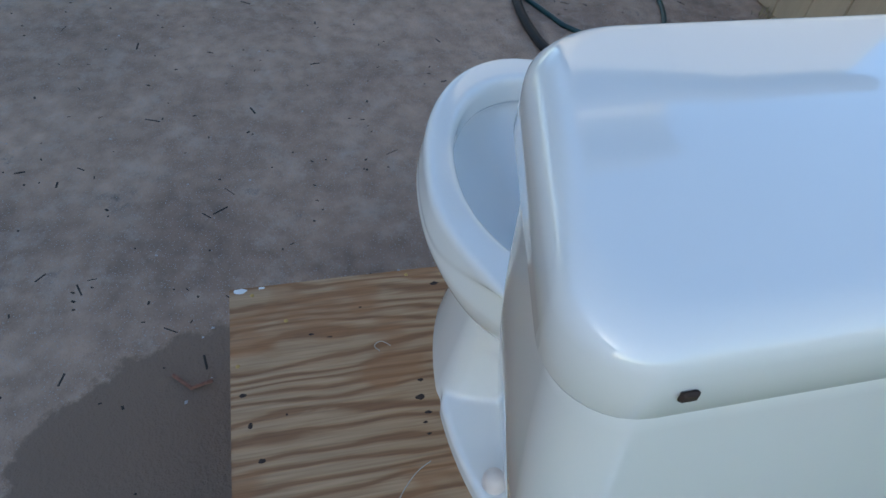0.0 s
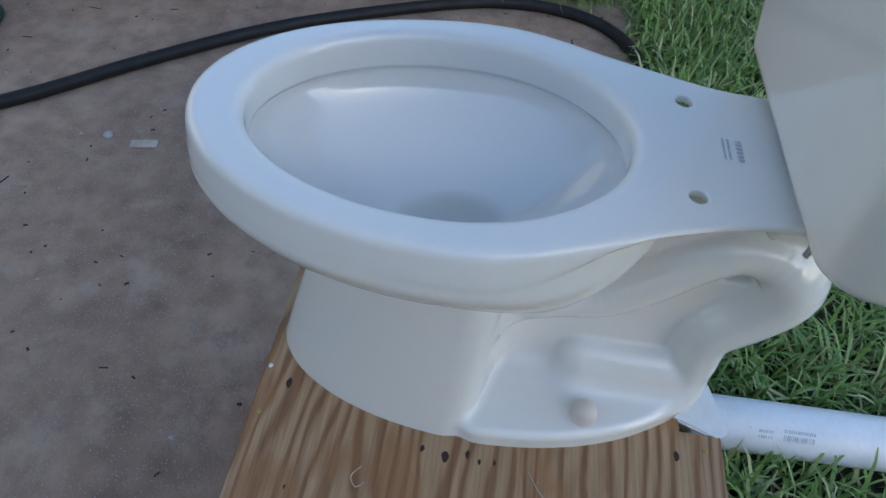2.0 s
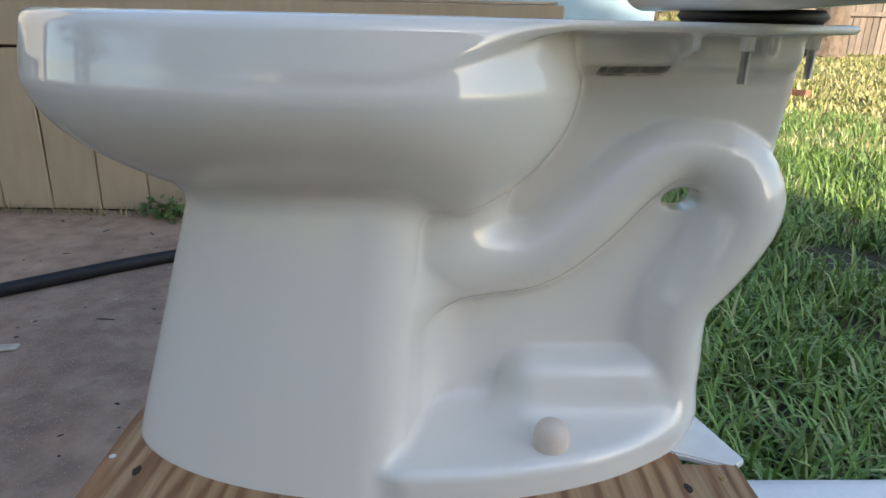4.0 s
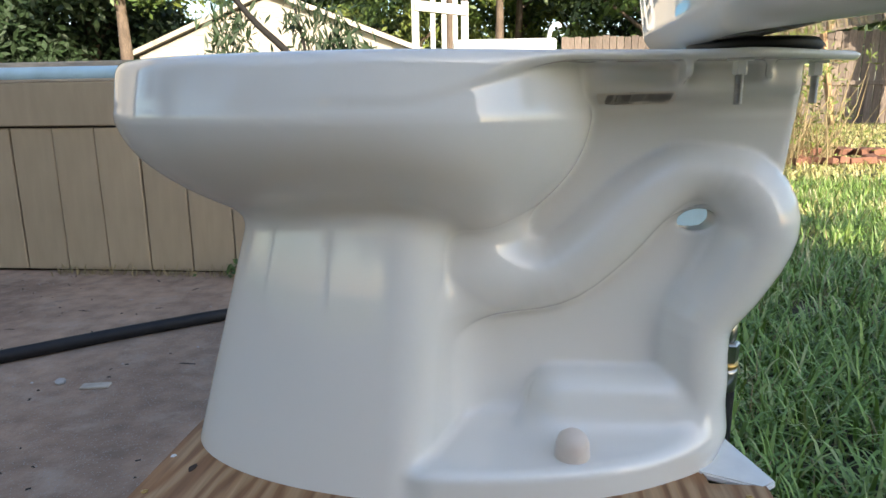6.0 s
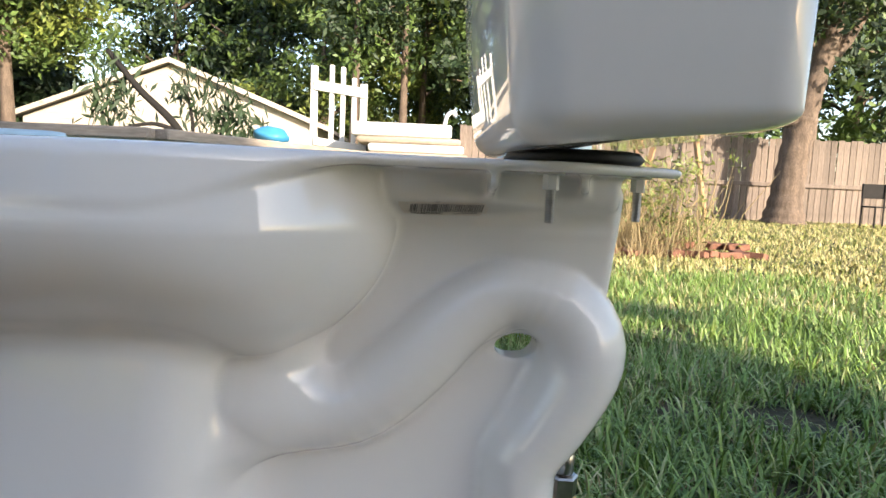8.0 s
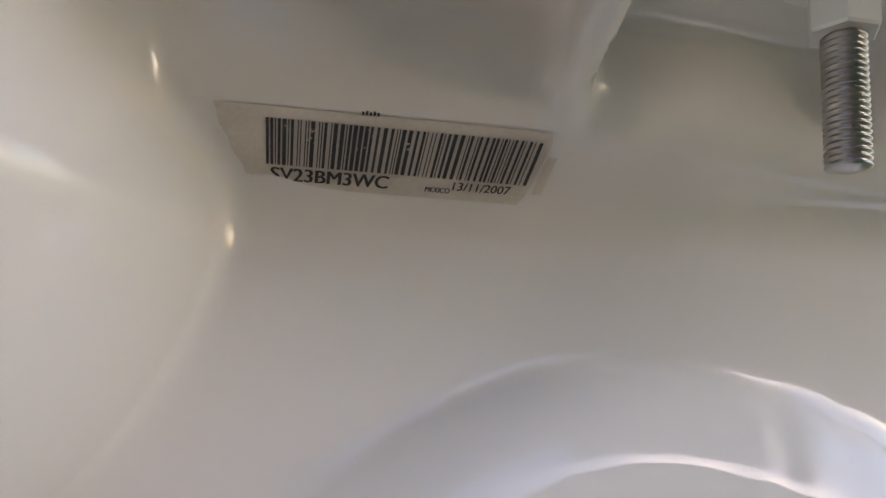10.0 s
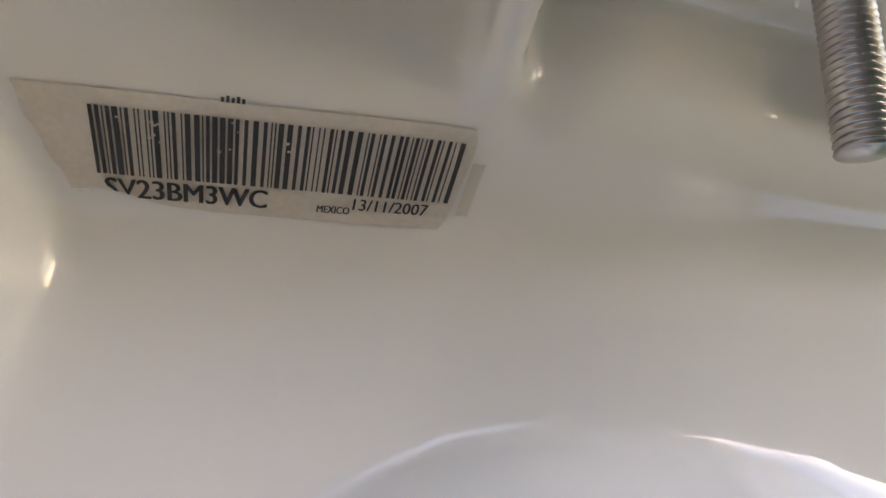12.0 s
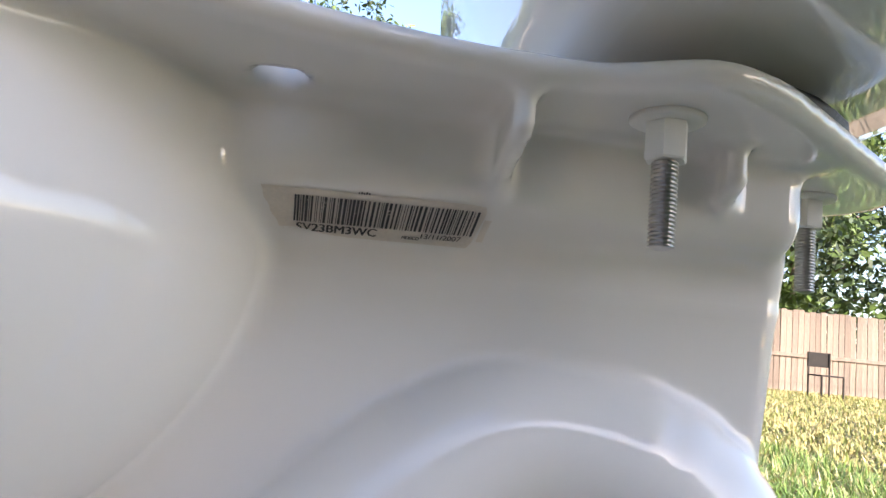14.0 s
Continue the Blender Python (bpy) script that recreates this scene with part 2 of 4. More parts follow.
    link(fib.outputs["Fac"], bp.inputs["Height"]); link(bp.outputs[0], b.inputs["Normal"])
    return m


PLYWOOD = plywood_material()
KNOT = material("knot", (0.045, 0.025, 0.015), 0.8, 200, 0.5)

# ---- mesh helpers ----
def empty(name, place=(0, 0, 0), **tags):
    ob = new(name)
    ob.matrix_basis = Matrix.Translation(place)
    return tagged(ob, **tags)


def mesh_of(name, verts, faces, mat, smooth=False):
    me = bpy.data.meshes.new(name)
    me.from_pydata([tuple(v) for v in verts], [], [tuple(f) for f in faces])
    me.materials.append(mat)
    if smooth:
        me.shade_smooth()
    me.update()
    return me


def attach(name, me, parent=None, label="", m=None):
    ob = new(name, me)
    if m is not None:
        ob.matrix_basis = m
    if parent is not None:
        ob.parent = parent
    return tagged(ob, label=label)


def part(name, bm, mat, parent=None, label="", smooth=False, m=None):
    me = bpy.data.meshes.new(name)
    bm.to_mesh(me)
    bm.free()
    me.materials.append(mat)
    if smooth:
        me.shade_smooth()
    return attach(name, me, parent, label, m)


def box(x0, x1, y0, y1, z0, z1, bevel=0.0, seg=1):
    bm = bmesh.new()
    bmesh.ops.create_cube(bm, size=1)
    for v in bm.verts:
        v.co = ((x0, x1)[v.co.x > 0], (y0, y1)[v.co.y > 0], (z0, z1)[v.co.z > 0])
    if bevel:
        bmesh.ops.bevel(bm, geom=bm.edges[:], offset=bevel, segments=seg, affect="EDGES", profile=0.5)
    return bm


def tube(points, radii, sides=12, closed_ends=True):
    """A round tube along points; radii: one, or one for each point."""
    pts = [Vector(p) for p in points]
    radii = [radii] * len(pts) if isinstance(radii, (int, float)) else radii
    verts, faces = [], []
    up = Vector((0, 0, 1))
    side = None
    for i, p in enumerate(pts):
        d = (pts[min(i + 1, len(pts) - 1)] - pts[max(i - 1, 0)]).normalized()
        if side is None:
            side = d.cross(up if abs(d.z) < 0.9 else Vector((1, 0, 0))).normalized()
        side = (side - d * side.dot(d)).normalized()
        other = d.cross(side)
        for k in range(sides):
            a = 2 * math.pi * k / sides
            verts.append(p + (side * math.cos(a) + other * math.sin(a)) * radii[i])
        if i:
            for k in range(sides):
                a, b = (i - 1) * sides + k, (i - 1) * sides + (k + 1) % sides
                faces.append((a, b, b + sides, a + sides))
    if closed_ends:
        faces.append(tuple(range(sides))[::-1])
        faces.append(tuple(range(len(verts) - sides, len(verts))))
    return verts, faces


def spline(points, steps=8):
    """A smooth line through the points."""
    pts = [Vector(p) for p in points]
    out = []
    for i in range(len(pts) - 1):
        p0, p1, p2, p3 = pts[max(i - 1, 0)], pts[i], pts[i + 1], pts[min(i + 2, len(pts) - 1)]
        for s in range(steps):
            t = s / steps
            out.append(0.5 * ((2 * p1) + (p2 - p0) * t + (2 * p0 - 5 * p1 + 4 * p2 - p3) * t * t + (3 * p1 - p0 - 3 * p2 + p3) * t ** 3))
    return out + [pts[-1]]


def turned(profile, sides=24, cap=True):
    """A body of revolution about z from (radius, height) pairs."""
    verts, faces = [], []
    for r, z in profile:
        verts += [(r * math.cos(2 * math.pi * k / sides), r * math.sin(2 * math.pi * k / sides), z) for k in range(sides)]
    for i in range(len(profile) - 1):
        for k in range(sides):
            a, b = i * sides + k, i * sides + (k + 1) % sides
            faces.append((a, b, b + sides, a + sides))
    if cap:
        faces.append(tuple(range(sides))[::-1])
        faces.append(tuple(range(len(verts) - sides, len(verts))))
    return verts, faces


def blades(count, place, length, width, lean, seed):
    """Grass blades, each a bent, tapered strip of two quads and a tip."""
    rng = np.random.default_rng(seed)
    xy = place(rng, count)
    n = len(xy)
    yaw, l = rng.uniform(0, 2 * np.pi, n), length * rng.uniform(0.45, 1.25, n)
    w, tilt = width * rng.uniform(0.6, 1.3, n), lean * rng.uniform(0.15, 1.0, n)
    d = np.stack([np.cos(yaw), np.sin(yaw)], 1)
    s = np.stack([-np.sin(yaw), np.cos(yaw)], 1)
    verts = np.zeros((n, 7, 3), np.float32)
    z0 = xy[:, 2]
    for k, (f, ww) in enumerate(((0, 0.7), (0.4, 1.0), (0.75, 0.7))):
        ang = tilt * (0.35 + 0.9 * f)
        out, up = l * f * np.sin(ang), l * f * np.cos(ang)
        for j, sg in enumerate((-0.5, 0.5)):
            verts[:, 2 * k + j, :2] = xy[:, :2] + d * out[:, None] + s * (w * ww * sg)[:, None]
            verts[:, 2 * k + j, 2] = z0 + up
    ang = tilt * 1.35
    verts[:, 6, :2] = xy[:, :2] + d * (l * np.sin(ang))[:, None]
    verts[:, 6, 2] = z0 + l * np.cos(ang)
    base = (np.arange(n) * 7)[:, None]
    faces = [list(map(int, r)) for q in ((0, 1, 3, 2), (2, 3, 5, 4)) for r in base + np.array(q)]
    faces += [list(map(int, r)) for r in base + np.array((4, 5, 6))]
    return verts.reshape(-1, 3).tolist(), faces


def clumps(rng, centers, spread, per, size, narrow=0.45, droop=0.0):
    """Small leaves scattered round centers: each a folded diamond of two triangles."""
    c = np.repeat(np.asarray(centers, float), per, 0)
    n = len(c)
    p = c + rng.normal(0, 1, (n, 3)) * np.asarray(spread)
    a = rng.normal(0, 1, (n, 3)); a[:, 2] -= droop; a /= np.linalg.norm(a, axis=1)[:, None]
    b = np.cross(a, rng.normal(0, 1, (n, 3))); b /= np.linalg.norm(b, axis=1)[:, None]
    s = (size * rng.uniform(0.6, 1.4, n))[:, None]
    v = np.stack([p - a * s, p - b * s * narrow, p + a * s, p + b * s * narrow], 1).reshape(-1, 3)
    i = (np.arange(n) * 4)[:, None]
    f = np.concatenate([i + np.array((0, 1, 2)), i + np.array((0, 2, 3))])
    return v.tolist(), f.tolist()

BOLT_A, BOLT_B = (0.1160, -0.0795, 0.3757), (0.209, -0.010)
LAB = ((-0.0053, -0.0506, 0.3875), (0.0699, -0.0479, 0.3903), (-0.0070, -0.0289, 0.3759))

# ---- the toilet's china, as one smooth body ----
def smin(a, b, k):
    h = np.clip(0.5 + 0.5 * (b - a) / k, 0, 1)
    return b + (a - b) * h - k * h * (1 - h)


def smax(a, b, k):
    return -smin(-a, -b, k)


def ease(t):
    t = np.clip(t, 0, 1)
    return t * t * (3 - 2 * t)


def oval(x, y, ax, b):
    """Distance from an oval in plan, x measured from its widest place; ax: half length."""
    k0 = np.sqrt((x / ax) ** 2 + (y / b) ** 2) + 1e-6
    k1 = np.sqrt((x / ax ** 2) ** 2 + (y / b ** 2) ** 2) + 1e-6
    return k0 * (k0 - 1) / k1


def slab(d, z, z0, z1, r):
    """What lies inside the plan d, between two heights, with edges rounded by r."""
    e = np.maximum(z - z1, z0 - z) + r
    q = d + r
    return np.minimum(np.maximum(q, e), 0) + np.sqrt(np.maximum(q, 0) ** 2 + np.maximum(e, 0) ** 2) - r


def block(x, y, z, c, half, r):
    q = [np.abs(p - a) - h + r for p, a, h in zip((x, y, z), c, half)]
    out = np.sqrt(sum(np.maximum(v, 0) ** 2 for v in q))
    return out + np.minimum(np.maximum(np.maximum(q[0], q[1]), q[2]), 0) - r


def rod(x, y, z, a, b, ra, rb):
    ab = np.subtract(b, a)
    t = np.clip(((x - a[0]) * ab[0] + (y - a[1]) * ab[1] + (z - a[2]) * ab[2]) / (ab @ ab), 0, 1)
    return np.sqrt((x - a[0] - t * ab[0]) ** 2 + (y - a[1] - t * ab[1]) ** 2 + (z - a[2] - t * ab[2]) ** 2) - ra - (rb - ra) * t


COL_W, COL_K = 0.022, 0.030                      # half width of the column, and how softly it meets the ledge
MID = -0.215                                     # where the bowl is widest
TRAP = [(-0.1739, 0.2048, 0.042), (-0.1307, 0.1965, 0.040), (-0.0740, 0.1965, 0.040), (-0.0308, 0.2089, 0.040), (0.0115, 0.2450, 0.040), (0.0465, 0.2820, 0.038),
        (0.0805, 0.3057, 0.036), (0.1093, 0.3088, 0.036), (0.1413, 0.2975, 0.040), (0.1629, 0.2676, 0.043), (0.1618, 0.2377, 0.043),
        (0.1392, 0.1935, 0.041), (0.1145, 0.1553, 0.039), (0.1114, 0.1162, 0.038), (0.1134, 0.0832, 0.038), (0.1103, 0.0359, 0.040)]   # along, height, radius
TRAP = [tuple(p) for p in spline(TRAP, 3)]


def china(x, y, z):
    ay = np.sqrt(y * y + 1e-8)
    # rim and tank ledge: one plan, with a skirt that sweeps up to the ledge
    w = 0.099 + 0.079 * (1 - ease((x - MID) / 0.295)) + 0.014 * ease((x - 0.085) / 0.04)
    rear = (ay - w) / 1.06
    rear = smax(rear, (x + 1.35 * ay - 0.282) * 0.6, 0.015)
    rear = smax(rear, x - 0.252, 0.02)
    plan = np.where(x < MID, oval(x - MID, y, 0.288, 0.178), rear)
    bottom = 0.378 + 0.0395 * ease((x + 0.18) / 0.15)
    bulge = -0.004 + 0.010 * np.clip((RIM - z) / 0.06, 0, 1)
    d = slab(plan - bulge + 0.0025 * (1 - ease((x + 0.30) / 0.09)), z, bottom, RIM, np.clip(0.011 - 0.006 * ease((x + 0.1) / 0.1), 0.004, 0.011))
    ledge = d
    # bowl
    front = np.where(x < MID, oval(x - MID, y, 0.288, 0.178), oval(x - MID, y, 0.206, 0.178)) - bulge
    u = np.clip((0.372 - z) / 0.108, 0, 1.6)
    rear = ease((x - MID) / 0.12)
    bowl = (front + (0.024 - 0.014 * rear) * u + (0.105 - 0.048 * rear) * u ** 2.4) / np.sqrt(1 + (0.17 + 2.0 * u ** 1.3) ** 2)
    bowl = smax(bowl, z - RIM, 0.015)
    bowl = smax(bowl, 0.235 - z, 0.02)
    d = smin(d, bowl, 0.002 + 0.003 * ease((x + 0.26) / 0.10))
    # pedestal, which ends in a rounded corner
    g = np.clip(z / 0.24, 0, 1.2)
    ped = oval(x + 0.165, y, 0.289 - 0.070 * g, 0.143 - 0.036 * g) * 0.96
    ped = smax(ped, (x + 0.158 + 0.30 * (ay - 0.09)) * 0.96, 0.034)
    ped = smax(ped, z - 0.285, 0.02)
    d = smin(d, ped, 0.022)
    # foot
    foot = np.where(x < -0.165, oval(x + 0.165, y, 0.290, 0.145), oval(x + 0.165, y, 0.300, 0.145))
    foot = smax(slab(foot, z, -0.02, 0.033, 0.012), -(x + 0.185), 0.03)
    d = smin(d, foot, 0.012)
    # web, column under the ledge, and ribs
    web = block(x, y, z, (-0.02, 0, 0.13), (0.16, 0.016, 0.15), 0.006)
    web = np.maximum(web, -(np.sqrt(((x - 0.107) / 1.9) ** 2 + (z - 0.259) ** 2) - 0.0095))
    trap = np.full_like(x, 9.0)
    for (xa, za, ra), (xb, zb, rb) in zip(TRAP, TRAP[1:]):
        trap = np.minimum(trap, rod(x, y * 0.76, z, (xa, 0, za), (xb, 0, zb), ra, rb))
    trap = smin(trap, block(x, y, z, (-0.135, 0, 0.255), (0.062 - 0.12 * np.clip(0.24 - z, 0, 0.1) + 0.42 * np.clip(z - 0.24, 0, 0.1), 0.060, 0.095), 0.054), 0.035)
    col = block(x - 0.10 * (z - 0.36), y, z, (0.036, 0, 0.315), (0.154, COL_W + 0.006 * ease((x - 0.06) / 0.06), 0.092), 0.010)
    col = np.maximum(col, 0.225 + 0.42 * np.maximum(0, x + 0.02) - z)
    neck = smin(ledge, col, COL_K * (1 - 0.42 * ease((x - 0.060) / 0.06) - 0.42 * ease((x - 0.145) / 0.05)))
    # sloping face between wall and ledge, on which the sticker sits
    slope = (0.3864 + 0.53 * (ay - 0.0474) + 0.037 * np.clip(x - 0.0054, -0.03, 0.07) - z) / 1.13
    slope = smax(slope, (ay - 0.056 + 0.008 * ease((x - 0.06) / 0.10)) * 0.9, 0.008)
    slope = smax(slope, smax(x - 0.185, -0.10 - x, 0.004), 0.01)
    slope = smax(slope, z - 0.418, 0.004)
    neck = smin(neck, slope, 0.010)
    for xr, yr, hy in ((0.0705, 0.066, 0.026), (0.152, 0.046, 0.022)):
        neck = smin(neck, block(x - 0.25 * (yr - ay) * (xr > 0.1), ay, z, (xr, yr, 0.407 + 0.25 * (ay - yr)), (0.0032, hy, 0.011), 0.003), 0.006)
    low = smin(web, trap, 0.009)
    pad = block(x, y, z, (0.026, 0, 0.030), (0.090, 0.052, 0.066 + 0.05 * np.clip(0.05 - ay, 0, 0.03)), 0.034)
    low = smin(low, pad, 0.008)
    neck = neck - 0.0007 * np.exp(-((z - 0.3605 - 0.02 * x) / 0.0035) ** 2)     # a faint casting seam
    low = smin(low, neck, 0.0035)
    d = smin(d, low, 0.006 + 0.036 * ease((0.215 - z) / 0.05))
    d = smax(d, z - RIM, 0.004)
    # inside of the bowl, and its sump
    mouth = np.where(x < -0.235, oval(x + 0.235, y, 0.208, 0.135), oval(x + 0.235, y, 0.181, 0.135))
    v = np.clip((0.378 - z) / 0.125, 0, 1.3)
    under = 0.010 * np.clip((0.385 - z) / 0.012, 0, 1)
    inside = (mouth - under + 0.150 * v ** 1.7) / np.sqrt(1 + (1.9 * v ** 0.7) ** 2)
    inside = np.maximum(inside, 0.252 - z)
    sump = np.sqrt(((x + 0.22) / 1.4) ** 2 + y ** 2 + (z - 0.262) ** 2) - 0.036
    inside = smin(inside, sump, 0.02)
    d = smax(d, -inside, 0.014)
    d = smax(d, -(np.sqrt(((x - 0.106) / 1.75) ** 2 + (z - 0.2595 - 0.10 * (x - 0.106)) ** 2) - 0.0105), 0.006)
    # seat bolt holes, and the flat underside
    d = smax(d, -(np.sqrt(x ** 2 + (ay - 0.06985) ** 2) - 0.0082 + 9 * np.maximum(0, 0.38 - z)), 0.002)
    return np.maximum(d, -0.004 - z)


def settled(p, to=0.0, rounds=4):
    """The points moved onto the china's surface, or by so much off it."""
    p = np.array(p, float)
    for _ in range(rounds):
        f = china(*p.T)
        e = 4e-4
        g = np.stack([china(*(p + e * a).T) - china(*(p - e * a).T) for a in np.eye(3)], 1) / (2 * e)
        p = p - (f - to)[:, None] * g / np.maximum((g * g).sum(1), 0.25)[:, None]
    return p


def skin(f, low, high, step):
    """The surface f = 0 as quads, one point in each cell that it crosses."""
    axes = [np.arange(a, b, step, dtype=np.float32) for a, b in zip(low, high)]
    x, y, z = np.meshgrid(*axes, indexing="ij")
    F = f(x, y, z).astype(np.float32)
    S = F < 0
    n = [len(a) - 1 for a in axes]
    corner = [(i, j, k) for i in (0, 1) for j in (0, 1) for k in (0, 1)]
    cut = lambda A, c: A[c[0]:c[0] + n[0], c[1]:c[1] + n[1], c[2]:c[2] + n[2]]
    count = sum(cut(S, c).astype(np.int8) for c in corner)
    cells = np.argwhere((count > 0) & (count < 8))
    ids = np.full(n, -1, np.int64)
    ids[tuple(cells.T)] = np.arange(len(cells))
    total, hits = np.zeros((len(cells), 3)), np.zeros(len(cells))
    vals = {c: F[tuple((cells + c).T)] for c in corner}
    for c in corner:
        for a in range(3):
            if c[a]:
                continue
            e = tuple(v + (i == a) for i, v in enumerate(c))
            f0, f1 = vals[c], vals[e]
            on = (f0 < 0) != (f1 < 0)
            t = np.where(on, f0 / np.where(on, f0 - f1, 1), 0)
            p = np.tile(np.array(c, float), (len(cells), 1))
            p[:, a] += t
            total += p * on[:, None]
            hits += on
    verts = (cells + total / hits[:, None]) * step + np.array(low)
    faces = []
    for a in range(3):
        b, c = (a + 1) % 3, (a + 2) % 3
        lo, hi = [slice(None)] * 3, [slice(None)] * 3
        lo[a], hi[a] = slice(0, -1), slice(1, None)
        at = np.argwhere(S[tuple(lo)] != S[tuple(hi)])
        at = at[(at[:, b] > 0) & (at[:, c] > 0) & (at[:, b] < n[b]) & (at[:, c] < n[c])]
        flip = S[tuple(at.T)]
        db, dc = np.eye(3, dtype=int)[b], np.eye(3, dtype=int)[c]
        q = np.stack([ids[tuple(p.T)] for p in (at - db - dc, at - dc, at, at - db)], 1)
        q[~flip] = q[~flip][:, ::-1]
        faces.append(q)
    return verts, np.concatenate(faces)


toilet = empty("toilet", (0, 0, 0), label="white glazed china two-piece toilet standing on a plywood platform", category="toilet")
verts, faces = skin(china, (-0.545, -0.19, -0.010), (0.275, 0.1935, 0.439), 0.0028)
verts = settled(verts, rounds=2)
attach("bowl", mesh_of("bowl", verts.tolist(), faces.tolist(), PORCELAIN, True), toilet, "white china bowl with an exposed S-shaped trapway")


def tank_ring(z, grow, x0, x1, wf, wr, r, n=10):
    """A ring in plan: narrower in front than behind, with rounded corners."""
    corners = [(x0 - grow, -wf - grow), (x1 + grow, -wr - grow), (x1 + grow, wr + grow), (x0 - grow, wf + grow)]
    ring = []
    for i, c in enumerate(corners):
        p, a, b = Vector(c), Vector(corners[i - 1]), Vector(corners[(i + 1) % 4])
        d1, d2 = (a - p).normalized(), (b - p).normalized()
        rr = r[0] if i in (0, 3) else r[1]
        half = d1.angle(d2) / 2
        s, e = p + d1 * rr / math.tan(half), p + d2 * rr / math.tan(half)
        mid = p + (d1 + d2).normalized() * rr / math.sin(half)
        a0, a1 = math.atan2(s.y - mid.y, s.x - mid.x), math.atan2(e.y - mid.y, e.x - mid.x)
        if a1 < a0:
            a1 += 2 * math.pi
        ring += [(mid.x + rr * math.cos(a0 + (a1 - a0) * k / n), mid.y + rr * math.sin(a0 + (a1 - a0) * k / n), z) for k in range(n + 1)]
    return ring


def loft(rings, top=True, bottom=True):
    k = len(rings[0])
    verts = [v for ring in rings for v in ring]
    faces = [(i * k + j, i * k + (j + 1) % k, (i + 1) * k + (j + 1) % k, (i + 1) * k + j) for i in range(len(rings) - 1) for j in range(k)]
    if bottom:
        faces.append(tuple(range(k))[::-1])
    if top:
        faces.append(tuple(range(len(verts) - k, len(verts))))
    return verts, faces


def tank_level(z):
    """Front, rear and half widths of the tank at a height."""
    s = (z - 0.43) / 0.32
    bow = 0.008 * math.sin(math.pi * min(1, max(0, s)))
    return dict(x0=0.075 - 0.019 * s - bow, x1=0.254 - 0.018 * s, wf=0.178 + 0.022 * s + bow, wr=0.212 + 0.034 * s + bow)


rings = [tank_ring(0.4335, g, **tank_level(0.43), r=(0.045, 0.03)) for g in (-0.040, -0.020)]
for k in range(7):
    a = math.pi / 2 * k / 6
    z = 0.4335 + 0.022 * (1 - math.cos(a))
    rings.append(tank_ring(z, -0.020 + 0.020 * math.sin(a), **tank_level(z), r=(0.045, 0.03)))
rings += [tank_ring(0.46 + 0.29 * k / 10, 0, **tank_level(0.46 + 0.29 * k / 10), r=(0.045, 0.03)) for k in range(11)]
v, f = loft(rings)
# the rear of the underside rises
v = [(x, y, z + 0.016 * max(0.0, min(1.0, (x - 0.10) / 0.15)) * max(0.0, 1 - (z - 0.43) / 0.03)) for x, y, z in v]
tank = attach("tank", mesh_of("tank", v, f, PORCELAIN, True), toilet, "white china cistern with rounded corners")
lid_at = tank_level(0.752)
rings = [tank_ring(0.748, 0.002, **lid_at, r=(0.048, 0.03)), tank_ring(0.7485, 0.0085, **lid_at, r=(0.05, 0.03))]
rings += [tank_ring(0.752, 0.0105, **lid_at, r=(0.052, 0.032)), tank_ring(0.776, 0.0100, **lid_at, r=(0.052, 0.032))]
for k in range(1, 8):
    a = math.pi / 2 * k / 7
    rings.append(tank_ring(0.776 + 0.018 * math.sin(a), 0.010 - 0.020 * (1 - math.cos(a)), **lid_at, r=(0.052, 0.032)))
rings += [tank_ring(0.7955, -0.03, **lid_at, r=(0.04, 0.03)), tank_ring(0.7965, -0.06, **lid_at, r=(0.02, 0.02))]
v, f = loft(rings)
attach("tank_lid", mesh_of("tank_lid", v, f, PORCELAIN, True), toilet, "white china cistern lid")
bm = box(-0.0012, 0.0012, -0.0038, 0.0038, -0.0026, 0.0026, 0.001)
part("chip_mark", bm, KNOT, toilet, "small brown chip in the glaze", m=Matrix.Translation((0.2472, -0.209, 0.766)))
# black gasket between bowl and cistern
v, f = turned([(0.030, 0.4245), (0.046, 0.4245), (0.050, 0.430), (0.046, 0.436), (0.030, 0.436)], 28)
attach("gasket", mesh_of("gasket", [(0.150 + x * 1.25, y * 1.55, z) for x, y, z in v], f, RUBBER, True), toilet, "black rubber gasket")

# cistern bolts with nylon nuts
def bolt(x, y, tip):
    rod_v, rod_f = turned([(0.0015, 0.0)] + [(r, 0.0006 + 0.00125 * k + dz) for k in range(30) for r, dz in ((0.0034, 0.0), (0.0040, 0.0003), (0.0040, 0.0006), (0.0034, 0.0009))] + [(0.0030, 0.0395)], 16)
    b = attach("tank_bolt", mesh_of("tank_bolt", rod_v, rod_f, STEEL, True), toilet, "threaded steel bolt", Matrix.Translation((x, y, tip)))
    prof = [(0.0060, 0.0384), (0.0104, 0.0385), (0.0112, 0.0390), (0.0112, 0.0402), (0.0100, 0.0410)]
    v, f = turned([(0.0040, 0.0268), (0.0062, 0.0268), (0.0066, 0.0274), (0.0066, 0.0386)], 6)
    attach("nut", mesh_of("nut", v, f, NYLON), b, "white nylon hex nut")
    v, f = turned(prof, 24)
    attach("washer", mesh_of("washer", v, f, NYLON, True), b, "white nylon washer")


for x, y in ((BOLT_A[0], BOLT_A[1]), (BOLT_A[0], -BOLT_A[1]), (BOLT_B[0], BOLT_B[1])):
    bolt(x, y, BOLT_A[2])
